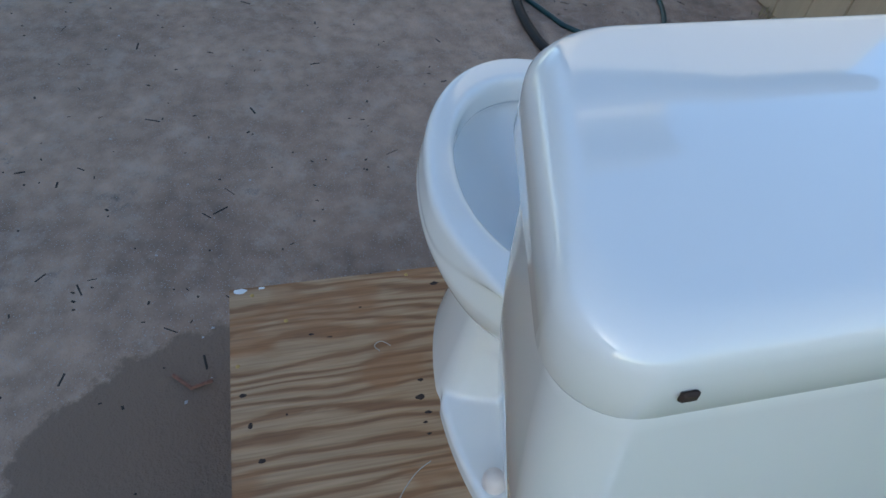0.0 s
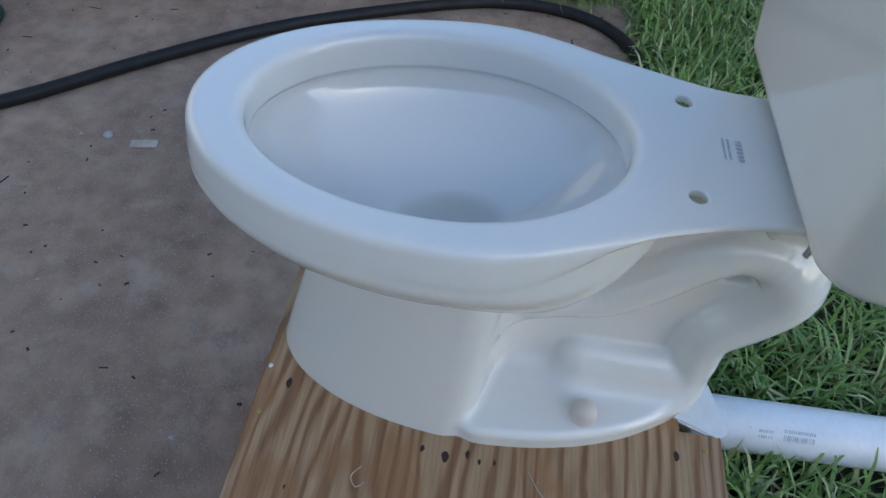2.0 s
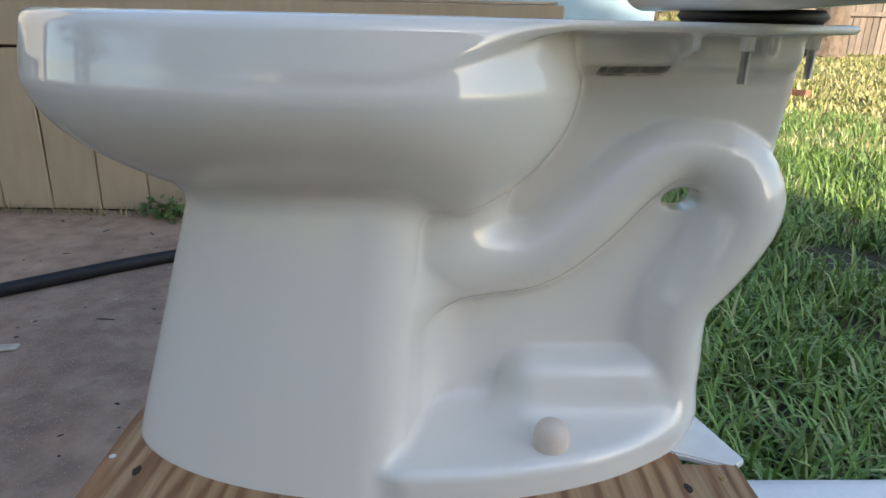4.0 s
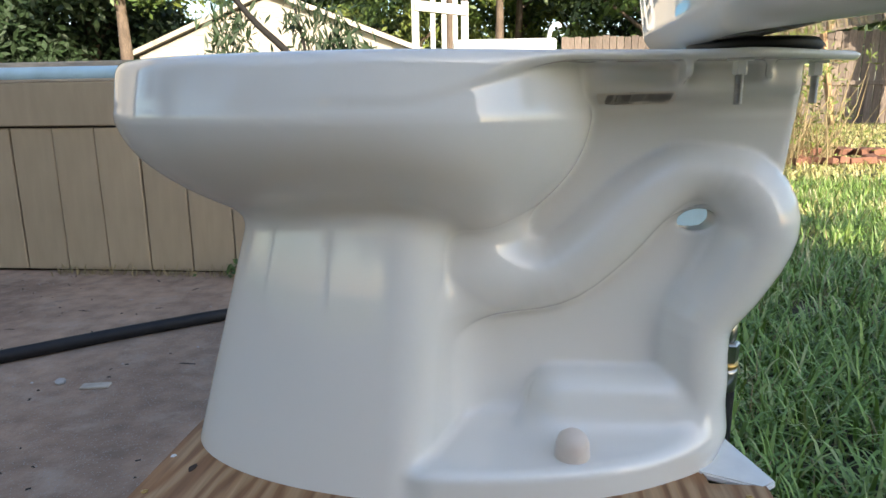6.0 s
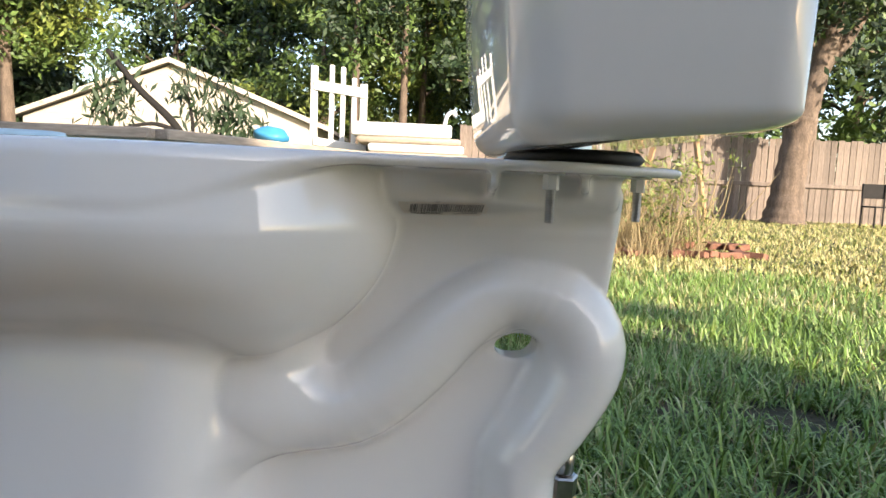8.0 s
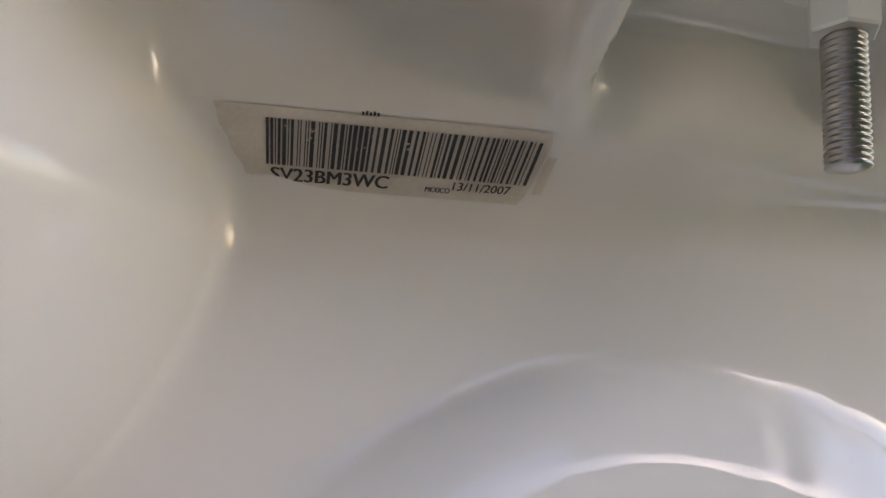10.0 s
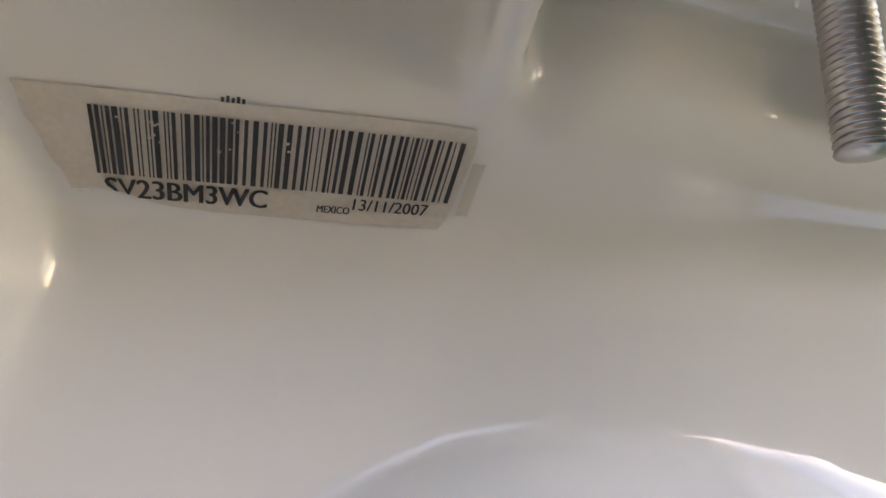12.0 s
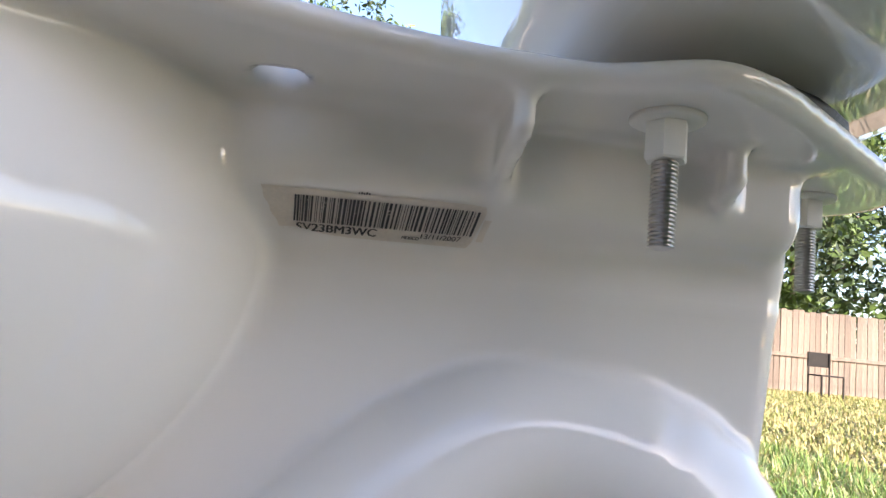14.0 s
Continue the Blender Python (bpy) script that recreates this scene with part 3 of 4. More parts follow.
# floor bolt caps
for sy in (-1, 1):
    v, f = turned([(0.0178, -0.003), (0.0178, 0.004), (0.0165, 0.016), (0.0142, 0.0225), (0.009, 0.0270), (0.004, 0.0284), (0.001, 0.0287)], 28)
    attach("bolt_cap", mesh_of("bolt_cap", v, f, CAPPLASTIC, True), toilet, "bone-coloured plastic floor bolt cap", pose(-0.022, sy * 0.098, 0.0325, sy * -6, 0, 0))

# printed mark on the ledge: plain bars
mark = attach("printed_mark", mesh_of("printed_mark", [(0.046 + dx, dy, RIM + 0.0006) for s in range(6) for dx, dy in
       ((-0.003, -0.0155 + s * 0.0055), (0.003, -0.0155 + s * 0.0055), (0.003, -0.0125 + s * 0.0055), (-0.003, -0.0125 + s * 0.0055))],
       [tuple(range(4 * s, 4 * s + 4)) for s in range(6)], GREYINK), toilet, "small grey printed mark")
small = []
rng = random.Random(4)
for row, xx in enumerate((0.036, 0.031)):
    yy = -0.014
    while yy < 0.013:
        ln = rng.uniform(0.0012, 0.004)
        small.append((xx, yy, ln)); yy += ln + 0.0010
attach("small_print", mesh_of("small_print", [(x + dx, y + dy * l, RIM + 0.0006) for x, y, l in small for dx, dy in ((-0.0011, 0), (0.0011, 0), (0.0011, 1), (-0.0011, 1))],
       [tuple(range(4 * s, 4 * s + 4)) for s in range(len(small))], GREYINK), mark, "two rows of tiny grey print")

# barcode sticker under the ledge, laid onto the curved china
L_TL, L_TR, L_BL = Vector(LAB[0]), Vector(LAB[1]), Vector(LAB[2])


def on_label(uv, off):
    """Places on the china for sticker coordinates u along (0 to 1) and v down (0 to 1)."""
    p = [L_TL + (L_TR - L_TL) * u + (L_BL - L_TL) * v for u, v in uv]
    return settled([tuple(q) for q in p], off)


def label_sheet(name, cells, mat, off, parent, label, cut=None):
    uv, faces = [], []
    for u0, u1, v0, v1, nu, nv in cells:
        s = len(uv)
        uv += [(u0 + (u1 - u0) * i / nu, v0 + (v1 - v0) * j / nv) for j in range(nv + 1) for i in range(nu + 1)]
        faces += [(s + j * (nu + 1) + i, s + j * (nu + 1) + i + 1, s + (j + 1) * (nu + 1) + i + 1, s + (j + 1) * (nu + 1) + i) for j in range(nv) for i in range(nu)]
    if cut:
        uv = [cut(u, v) for u, v in uv]
    return attach(name, mesh_of(name, on_label(uv, off).tolist(), faces, mat, True), parent, label)


def foot_of(u):
    """Lower edge of the sticker, torn off short at its left end."""
    return 1.0 - 0.13 * (1 - ease((u - 0.16) / 0.20)) + 0.012 * math.sin(u * 31) * (u < 0.4)


def torn(u, v):
    """Rounded corners, a slanting left edge and a ragged foot."""
    lo = 0.085 * v ** 1.3 + 0.004 * math.sin(v * 17)
    edge = 0.016 * (abs(v - 0.5) * 2) ** 6 + 0.02 * v
    u2 = lo + (1 - edge - lo) * u
    return u2, v * foot_of(u2)


sticker = label_sheet("barcode_sticker", [(0, 1, 0, 1, 44, 10)], PAPER, 0.00035, toilet, "worn beige paper barcode sticker", torn)
rng = random.Random(7)
cells, u = [], 0.145
while u < 0.962:
    w = rng.choice((0.0035, 0.0035, 0.0085, 0.0085, 0.012))
    cells.append((u, u + w, 0.115, 0.695 + 0.01 * u, 1, 5))
    u += w + rng.choice((0.0046, 0.0046, 0.0075, 0.0105))
for c in cells:
    label_sheet("barcode_stripe", [c], INK, 0.0007, sticker, "")
scuffs = []
for k in range(46):
    cu, cv = (rng.gauss(0.06, 0.03), rng.uniform(0.3, 0.9)) if k < 24 else (rng.choice((0.2, 0.27, 0.44, 0.56)) + rng.gauss(0, 0.012), rng.uniform(0.05, 0.4))
    if cu < 0.09 * cv + 0.01:
        continue
    r = rng.uniform(0.0015, 0.0045)
    scuffs.append((cu - r, cu + r, cv - r * 2.2, cv + r * 2.5, 1, 1))
label_sheet("scuff", scuffs, PAPER, 0.0010, sticker, "paper scuffs where the print is rubbed off")


def lettering(text, u, v, wide, height, parent):
    """Flat letters on the sticker, wide in its own u, their capitals height in its v."""
    cu = bpy.data.curves.new("lettering", "FONT")
    cu.body, cu.size, cu.resolution_u = text, 1.0, 3
    ob = bpy.data.objects.new("lettering", cu)
    scene.collection.objects.link(ob)
    dg = bpy.context.evaluated_depsgraph_get()
    me = bpy.data.meshes.new_from_object(ob.evaluated_get(dg))
    bpy.data.objects.remove(ob)
    xs = [p.co.x for p in me.vertices]
    x0, x1 = min(xs), max(xs)
    uv = [(u + (p.co.x - x0) / (x1 - x0) * wide, v - p.co.y / 0.72 * height) for p in me.vertices]
    uv = [(a, min(b, foot_of(a) - 0.012)) for a, b in uv]
    for p, q in zip(me.vertices, on_label(uv, 0.0008)):
        p.co = q
    me.materials.clear()
    me.materials.append(INK)
    attach("lettering", me, parent, "black printed lettering")


for du in (0.0, 0.002, 0.004):
    lettering("SV23BM3WC", 0.158 + du, 0.905, 0.366, 0.185, sticker)
for du in (0.0, 0.0015):
    lettering("13/11/2007", 0.735 + du, 0.850, 0.188, 0.120, sticker)
    lettering("MEXICO", 0.648 + du, 0.900, 0.080, 0.075, sticker)
label_sheet("glue_residue", [(1.0, 1.032, 0.30, 0.84, 2, 5)], GLUE, 0.0003, sticker, "pale glue residue past the sticker's end")
label_sheet("ink_smudge", [(0.415 + 0.011 * k, 0.422 + 0.011 * k, -0.035 - 0.012 * (k % 2), 0.0, 1, 1) for k in range(5)], INK, 0.0006, sticker, "smudged black ink above the sticker")

# ---- ground, patio, deck ----
def sheet(name, x0, x1, y0, y1, z, mat, nx, ny, rough, kind="structure", label="", category=""):
    verts = [(x0 + (x1 - x0) * i / nx, y0 + (y1 - y0) * j / ny, z) for j in range(ny + 1) for i in range(nx + 1)]
    verts = [(x, y, z + rough * noise.noise((x * 1.7, y * 1.7, 0))) for x, y, z in verts]
    faces = [(j * (nx + 1) + i, j * (nx + 1) + i + 1, (j + 1) * (nx + 1) + i + 1, (j + 1) * (nx + 1) + i) for j in range(ny) for i in range(nx)]
    return tagged(attach(name, mesh_of(name, verts, faces, mat, True)), label=label, category=category, kind=kind)


sheet("ground", -600, 600, -600, 600, GROUND - 0.05, FARLAWN, 8, 8, 0.0, label="dry yellow-green lawn reaching far off", category="ground")
sheet("lawn_bed", 0.2, 9.0, -4.7, 15.5, GROUND - 0.012, SOIL, 60, 120, 0.012, label="thatch and soil under the near lawn", category="ground")
bm = box(-9, 0.2, -4.79, 1.52, GROUND - 0.12, GROUND, 0.006)
tagged(part("pavement", bm, CONCRETE, label="brownish stained concrete patio slab"), category="patio", kind="structure")

# plywood platform
platform = empty("platform", (-0.14, -0.15, GROUND), label="low wooden platform topped with bare fir plywood", category="platform")
inv = Matrix.Translation((0.14, 0.15, -GROUND))


def plat(name, bm, mat, label=""):
    bm.transform(inv)
    return part(name, bm, mat, platform, label)


bm = bmesh.new()
outline = [(-0.465, -0.464), (0.174, -0.464), (0.174, -0.083), (0.118, -0.083), (0.118, 0.17), (-0.465, 0.17)]
face = bm.faces.new([bm.verts.new((x, y, 0.0)) for x, y in outline])
up = bmesh.ops.extrude_face_region(bm, geom=[face])
bmesh.ops.translate(bm, verts=[q for q in up["geom"] if isinstance(q, bmesh.types.BMVert)], vec=(0, 0, -0.018))
bmesh.ops.recalc_face_normals(bm, faces=bm.faces[:])
bmesh.ops.bevel(bm, geom=[e for e in bm.edges if e.calc_face_angle(0) > 0.5], offset=0.0012, segments=2, affect="EDGES")
plat("plywood_top", bm, PLYWOOD, "bare fir plywood sheet with knots and screws")
plat("side_board", box(-0.455, 0.165, -0.452, -0.414, GROUND, -0.0182, 0.003), TIMBER)
plat("side_board", box(-0.455, 0.105, 0.122, 0.160, GROUND, -0.0182, 0.003), TIMBER)
plat("side_board", box(-0.455, -0.417, -0.4135, 0.1215, GROUND, -0.0182, 0.003), TIMBER)
plat("side_board", box(0.127, 0.165, -0.4135, -0.093, GROUND, -0.0182, 0.003), TIMBER)


def blot(x, y, rx, ry, mat, name, parent, z=0.0, h=0.0006, sides=11, seed=0, label=""):
    """A low uneven patch, such as a knot or a speck."""
    r = random.Random(seed)
    ring = [(rx * math.cos(2 * math.pi * k / sides) * r.uniform(0.75, 1.2), ry * math.sin(2 * math.pi * k / sides) * r.uniform(0.75, 1.2)) for k in range(sides)]
    verts = [(a, b, 0) for a, b in ring] + [(a * 0.8, b * 0.8, h) for a, b in ring]
    faces = [tuple(range(sides, 2 * sides))] + [(k, (k + 1) % sides, (k + 1) % sides + sides, k + sides) for k in range(sides)]
    base = Vector((x, y, z)) - (parent.location if parent else Vector())
    return attach(name, mesh_of(name, verts, faces, mat), parent, label, Matrix.Translation(base))


for i, (x, y, rx, ry) in enumerate(((-0.195, -0.169, 0.005, 0.0075), (-0.166, -0.162, 0.003, 0.006), (-0.226, -0.163, 0.003, 0.005), (-0.424, -0.098, 0.004, 0.008),
                                    (0.111, -0.120, 0.0045, 0.007), (-0.15, -0.170, 0.002, 0.004), (-0.13, -0.168, 0.0018, 0.004), (-0.245, -0.445, 0.004, 0.006),
                                    (-0.19, -0.435, 0.006, 0.004), (-0.13, -0.42, 0.004, 0.006), (-0.345, -0.33, 0.002, 0.005), (-0.335, -0.30, 0.0015, 0.005), (-0.39, -0.24, 0.0015, 0.003), (-0.20, -0.38, 0.002, 0.002))):
    blot(x, y, rx, ry, KNOT, "knot", platform, seed=i, label="dark knot in the plywood")
for i, (x, y) in enumerate(((0.150, -0.106), (-0.452, -0.146), (-0.445, -0.425), (-0.38, -0.37), (-0.30, -0.452), (0.15, -0.44))):
    v, f = turned([(0.0036, 0), (0.0036, 0.0006), (0.0015, 0.0007), (0.0012, 0.0002)], 12)
    attach("screw_head", mesh_of("screw_head", v, f, BRASS, True), platform, "countersunk screw head", Matrix.Translation(Vector((x, y, 0)) - platform.location))
for i, (x, y, rx, ry) in enumerate(((-0.458, -0.446, 0.006, 0.012), (-0.460, -0.408, 0.003, 0.006), (-0.457, -0.076, 0.003, 0.004))):
    blot(x, y, rx, ry, WHITEPAINT, "paint_drip", platform, seed=20 + i, label="dried white paint drip")
# wood shavings lying on the sheet
for pts in ([(-0.085, -0.175, 0.001), (-0.07, -0.20, 0.004), (-0.045, -0.225, 0.003), (-0.03, -0.235, 0.001)], [(-0.30, -0.20, 0.001), (-0.31, -0.215, 0.003), (-0.302, -0.228, 0.004), (-0.292, -0.22, 0.001)]):
    v, f = tube(spline(pts), 0.0008, 5)
    tagged(attach("wood_shaving", mesh_of("wood_shaving", v, f, CHIPWOOD, True), label="thin curled wood shaving on the plywood"), category="shaving", group="shavings")

# white scrap of sheet under the toilet's rear
bm = bmesh.new()
outline = [(0.170, -0.088), (0.187, -0.074), (0.176, -0.035), (0.161, 0.017), (0.140, 0.030), (0.10, 0.02), (0.112, -0.066)]
face = bm.faces.new([bm.verts.new((x, y, 0.0)) for x, y in outline])
up = bmesh.ops.extrude_face_region(bm, geom=[face])
bmesh.ops.translate(bm, verts=[q for q in up["geom"] if isinstance(q, bmesh.types.BMVert)], vec=(0, 0, -0.008))
bmesh.ops.recalc_face_normals(bm, faces=bm.faces[:])
bmesh.ops.bevel(bm, geom=[e for e in bm.edges if e.calc_face_angle(0) > 0.5], offset=0.002, segments=2, affect="EDGES")
tagged(part("sheet_scrap", bm, WHITEPAINT, label="broken white-painted sheet scrap jutting from under the toilet", m=pose(0, 0, 0.006, 0, 2, 0)), category="scrap")

# drain pipe on the grass
pipe_y, pipe_r = 0.032, 0.0445
pipe = empty("drain_pipe", (0.19, pipe_y, GROUND + pipe_r), label="white plastic drain pipe lying in the grass", category="pipe")
v, f = tube([(0, 0, 0), (0.02, 0, 0), (1.6, 0.02, 0)], pipe_r, 40)
attach("pipe_wall", mesh_of("pipe_wall", v, f, PVC, True), pipe)
rng = random.Random(3)
for x0 in (0.105, 0.34, 0.58, 0.83):
    for nm, rows in (("barcode_print", [(0.04 + k * 0.0028, rng.choice((0.0010, 0.0018)), 0.0, 0.20) for k in range(18)]),
                     ("line_print", [(0.04 + k * 0.0036, rng.uniform(0.0012, 0.0026), 0.28, 0.40) for k in range(14)]),
                     ("small_print", [(k * 0.004, rng.uniform(0.0015, 0.003), row, row + 0.10) for row in (0.0, 0.2) for k in range(6)])):
        verts, faces = [], []
        for x, w, a0, a1 in rows:
            s = len(verts)
            for xx in (x0 + x, x0 + x + w):
                for a in (a0, (a0 + a1) / 2, a1):
                    ang = math.pi - radians(40) - a
                    verts.append((xx, 0.02 * xx / 1.6 + (pipe_r + 0.0005) * math.cos(ang), (pipe_r + 0.0005) * math.sin(ang)))
            faces += [(s, s + 3, s + 4, s + 1), (s + 1, s + 4, s + 5, s + 2)]
        attach(nm, mesh_of(nm, verts, faces, GREYINK), pipe, "faded grey bars of printed marking")

# hoses
def hose(name, pts, r, mat, label, category="hose"):
    v, f = tube(spline(pts, 10), r, 14)
    return tagged(attach(name, mesh_of(name, v, f, mat, True), label=label), category=category)


hz = GROUND + 0.0165
hose("black_hose", [(-3.2, 0.95, hz), (-2.5, 0.72, hz), (-1.9, 0.535, hz), (-1.567, 0.515, hz), (-1.40, 0.57, hz), (-1.285, 0.647, hz), (-1.09, 0.824, hz), (-0.83, 1.03, hz), (-0.53, 1.195, hz),
     (-0.24, 1.305, hz), (-0.02, 1.30, hz), (0.125, 1.205, hz), (0.197, 1.02, hz), (0.235, 0.75, hz), (0.25, 0.45, hz), (0.225, 0.24, hz + 0.01), (0.197, 0.155, hz + 0.05), (0.190, 0.130, hz + 0.13), (0.1875, 0.121, 0.045)],
     0.0165, HOSE, "thick black rubber hose curving over the patio")
fit_m = pose(0.1875, 0.1205, 0.046, 3, 2, 0)
coupling = empty("hose_coupling", label="steel and brass hose coupling standing behind the toilet", category="coupling")
coupling.matrix_basis = fit_m
for nm, prof, mat in (("collar", [(0.018, -0.03), (0.0185, -0.005), (0.017, 0.0)], STEEL), ("band", [(0.017, 0.0), (0.0185, 0.004), (0.017, 0.008)], BRASS),
                      ("hex_nut", [(0.016, 0.008), (0.0175, 0.010), (0.0175, 0.032), (0.015, 0.034)], STEEL), ("tip", [(0.010, 0.034), (0.0115, 0.038), (0.0115, 0.058), (0.008, 0.062), (0.008, 0.07)], STEEL)):
    v, f = turned(prof, 6 if nm == "hex_nut" else 20)
    attach(nm, mesh_of(nm, v, f, mat, nm != "hex_nut"), coupling)
tz = GROUND + 0.009
hose("garden_hose", [(-3.0, 0.35, tz), (-2.3, 0.42, tz), (-1.76, 0.608, tz), (-1.636, 0.667, tz), (-1.55, 0.776, tz), (-1.54, 0.90, tz), (-1.60, 1.0, tz), (-1.9, 1.1, tz), (-2.6, 1.15, tz)], 0.009, TEAL, "thin dark teal garden hose on the patio")

# tan deck skirt with boards
deck = tagged(new("deck"), label="low deck clad in upright tan-painted boards", category="deck", kind="structure")
deck.location = (-1.4, 1.5, GROUND)
dk = Matrix.Translation((1.4, -1.5, -GROUND))


def deck_part(name, bm, mat, label=""):
    bm.transform(dk)
    return part(name, bm, mat, deck, label)


deck_part("backing", box(-7, 0.24, 1.515, 1.60, GROUND, 0.44), DARKGAP)
deck_part("fascia", box(-7, 0.26, 1.478, 1.5145, 0.310, 0.458, 0.004), TAN, "tan-painted fascia board")
bm = box(-0.0765, 0.0765, 0, 0.022, 0, 0.505, 0.003)
first = None
for k in range(44):
    x = 0.129 - 0.1575 * k
    m = Matrix.Translation((x + 1.4, -0.010 + 0.001 * math.sin(k * 2.3), 0.010)) @ Matrix.Rotation(0.004 * math.sin(k * 1.7), 4, "Y")
    if first is None:
        first = part("board", bm, TAN, deck, m=m)
    else:
        attach("board", first.data, deck, m=m)
deck_part("deck_top", box(-7, 0.24, 1.479, 1.9, 0.4585, 0.468, 0.002), GREYTIMBER)

# weathered rails and pool edge behind the deck
def beam(name, a, b, w, h, mat, label, category, roll=0):
    a, b = Vector(a), Vector(b)
    d = b - a
    q = d.to_track_quat("X", "Z").to_matrix().to_4x4()
    bm = box(0, d.length, -w / 2, w / 2, -h / 2, h / 2, min(w, h) * 0.12)
    return tagged(part(name, bm, mat, label=label, m=Matrix.Translation(a) @ q @ Matrix.Rotation(radians(roll), 4, "X")), category=category)


pool = tagged(new("pool_wall"), label="pale above-ground pool wall behind the deck", category="pool", kind="structure")
part("wall_panel", box(-7, 0.7, 2.0, 2.06, GROUND, 0.49, 0.004), PALEBLUE, pool)
part("wall_panel", box(0.64, 0.7, 2.06, 5.5, GROUND, 0.49, 0.004), PALEBLUE, pool)
beam("wood_rail", (-6.0, 2.12, 0.525), (-1.05, 2.16, 0.545), 0.14, 0.045, GREYTIMBER, "weathered grey-tan wooden rail on the pool edge", "rail")
beam("wood_rail", (-1.05, 2.17, 0.545), (0.10, 4.4, 0.535), 0.14, 0.045, GREYTIMBER, "weathered grey-tan wooden rail on the pool edge", "rail")
v, f = tube(spline([(-5.0, 1.76, 0.495), (-2.2, 1.74, 0.497), (-1.35, 1.75, 0.497), (-1.22, 1.80, 0.492)]), 0.026, 14)
tagged(attach("pool_pole", mesh_of("pool_pole", v, f, PALEBLUE, True), label="pale blue pole lying on the deck"), category="pole")
bm = bmesh.new()
bmesh.ops.create_icosphere(bm, subdivisions=3, radius=0.09)
for q in bm.verts:
    q.co *= 1 + 0.25 * noise.noise(q.co * 14)
    q.co.z *= 0.5
tagged(part("blue_bundle", bm, BLUE, label="crumpled bright blue tarp bundle on the pool rail", smooth=True, m=pose(-0.72, 2.82, 0.595)), category="tarp")

# plastic tub upside down
tub = empty("plastic_tub", (-0.65, 1.405, GROUND), label="milky plastic food tub upside down by the deck", category="tub")
v, f = turned([(0.052, 0.0), (0.0535, 0.003), (0.0535, 0.007), (0.050, 0.009), (0.042, 0.064), (0.040, 0.068), (0.036, 0.069), (0.034, 0.066), (0.005, 0.066)], 32)
attach("shell", mesh_of("shell", v, f, CLEARTUB, True), tub)
verts, faces = [], []
for c in range(5):
    a0 = -math.pi / 2 + (c - 2) * 0.75
    s = len(verts)
    rr = (0.016, 0.010, 0.013, 0.009, 0.014)[c]
    verts += [((0.0478 + 0.0012) * math.cos(a0 + rr / 0.047 * math.cos(2 * math.pi * k / 14)), 0.049 * math.sin(a0 + rr / 0.047 * math.cos(2 * math.pi * k / 14)), 0.034 + rr * math.sin(2 * math.pi * k / 14)) for k in range(14)]
    faces.append(tuple(range(s, s + 14)))
attach("print", mesh_of("print", verts, faces, TUBPRINT), tub, "dark blue printed spots")

# litter on the patio
tagged(part("wood_chip", box(-0.03, 0.03, -0.012, 0.012, 0, 0.006, 0.002), CHIPWOOD, label="pale splinter of wood on the concrete", m=pose(-0.973, 0.54, GROUND, 0, 0, 12)), category="chip")
bm = bmesh.new()
bmesh.ops.create_icosphere(bm, subdivisions=2, radius=0.011)
for q in bm.verts:
    q.co *= 1 + 0.4 * noise.noise(q.co * 90)
    q.co.z *= 0.6
tagged(part("pebble", bm, STONE, label="small pale stone on the concrete", m=pose(-1.063, 0.552, GROUND + 0.005)), category="stone")
rng = random.Random(11)
verts, faces = [], []
for k in range(520):
    x, y = rng.uniform(-2.6, 0.15), rng.uniform(-1.3, 1.46)
    if -0.48 < x < 0.18 and -0.48 < y < 0.18:
        continue
    near = rng.random() < 0.25
    l, w, a = rng.uniform(0.002, 0.006) if not near else rng.uniform(0.008, 0.022), rng.uniform(0.001, 0.0028), rng.uniform(0, math.pi)
    c, s = math.cos(a), math.sin(a)
    i = len(verts)
    for sx, sy, h in ((-1, -1, 0), (1, -1, 0), (1, 1, 0), (-1, 1, 0), (0, 0, rng.uniform(0.001, 0.003))):
        verts.append((x + c * sx * l - s * sy * w, y + s * sx * l + c * sy * w, GROUND + 0.0003 + h))
    faces += [(i + p, i + (p + 1) % 4, i + 4) for p in range(4)]
tagged(attach("leaf_litter", mesh_of("leaf_litter", verts, faces, DEBRIS), label="dark bits of leaf and grit on the patio"), category="litter", kind="stuff")
verts, faces = [], []
for k in range(160):
    x, y, l = rng.uniform(-2.6, 0.15), rng.uniform(-1.3, 1.46), rng.uniform(0.0015, 0.005)
    if -0.48 < x < 0.18 and -0.48 < y < 0.18:
        continue
    i = len(verts)
    verts += [(x + l * dx * rng.uniform(0.6, 1.2), y + l * dy * rng.uniform(0.6, 1.2), GROUND + 0.0003) for dx, dy in ((-1, -0.6), (1, -0.8), (0.8, 0.9), (-0.7, 0.8))] + [(x, y, GROUND + l * 0.7)]
    faces += [(i + p, i + (p + 1) % 4, i + 4) for p in range(4)]
tagged(attach("grit", mesh_of("grit", verts, faces, STONE), label="pale grit scattered on the patio"), category="grit", kind="stuff")

v, f = tube([(-0.44, -0.60, GROUND + 0.004), (-0.405, -0.565, GROUND + 0.004), (-0.41, -0.525, GROUND + 0.012)], 0.004, 6)
tagged(attach("metal_scrap", mesh_of("metal_scrap", v, f, BRICKRED), label="bent rusty scrap of metal by the platform"), category="scrap")

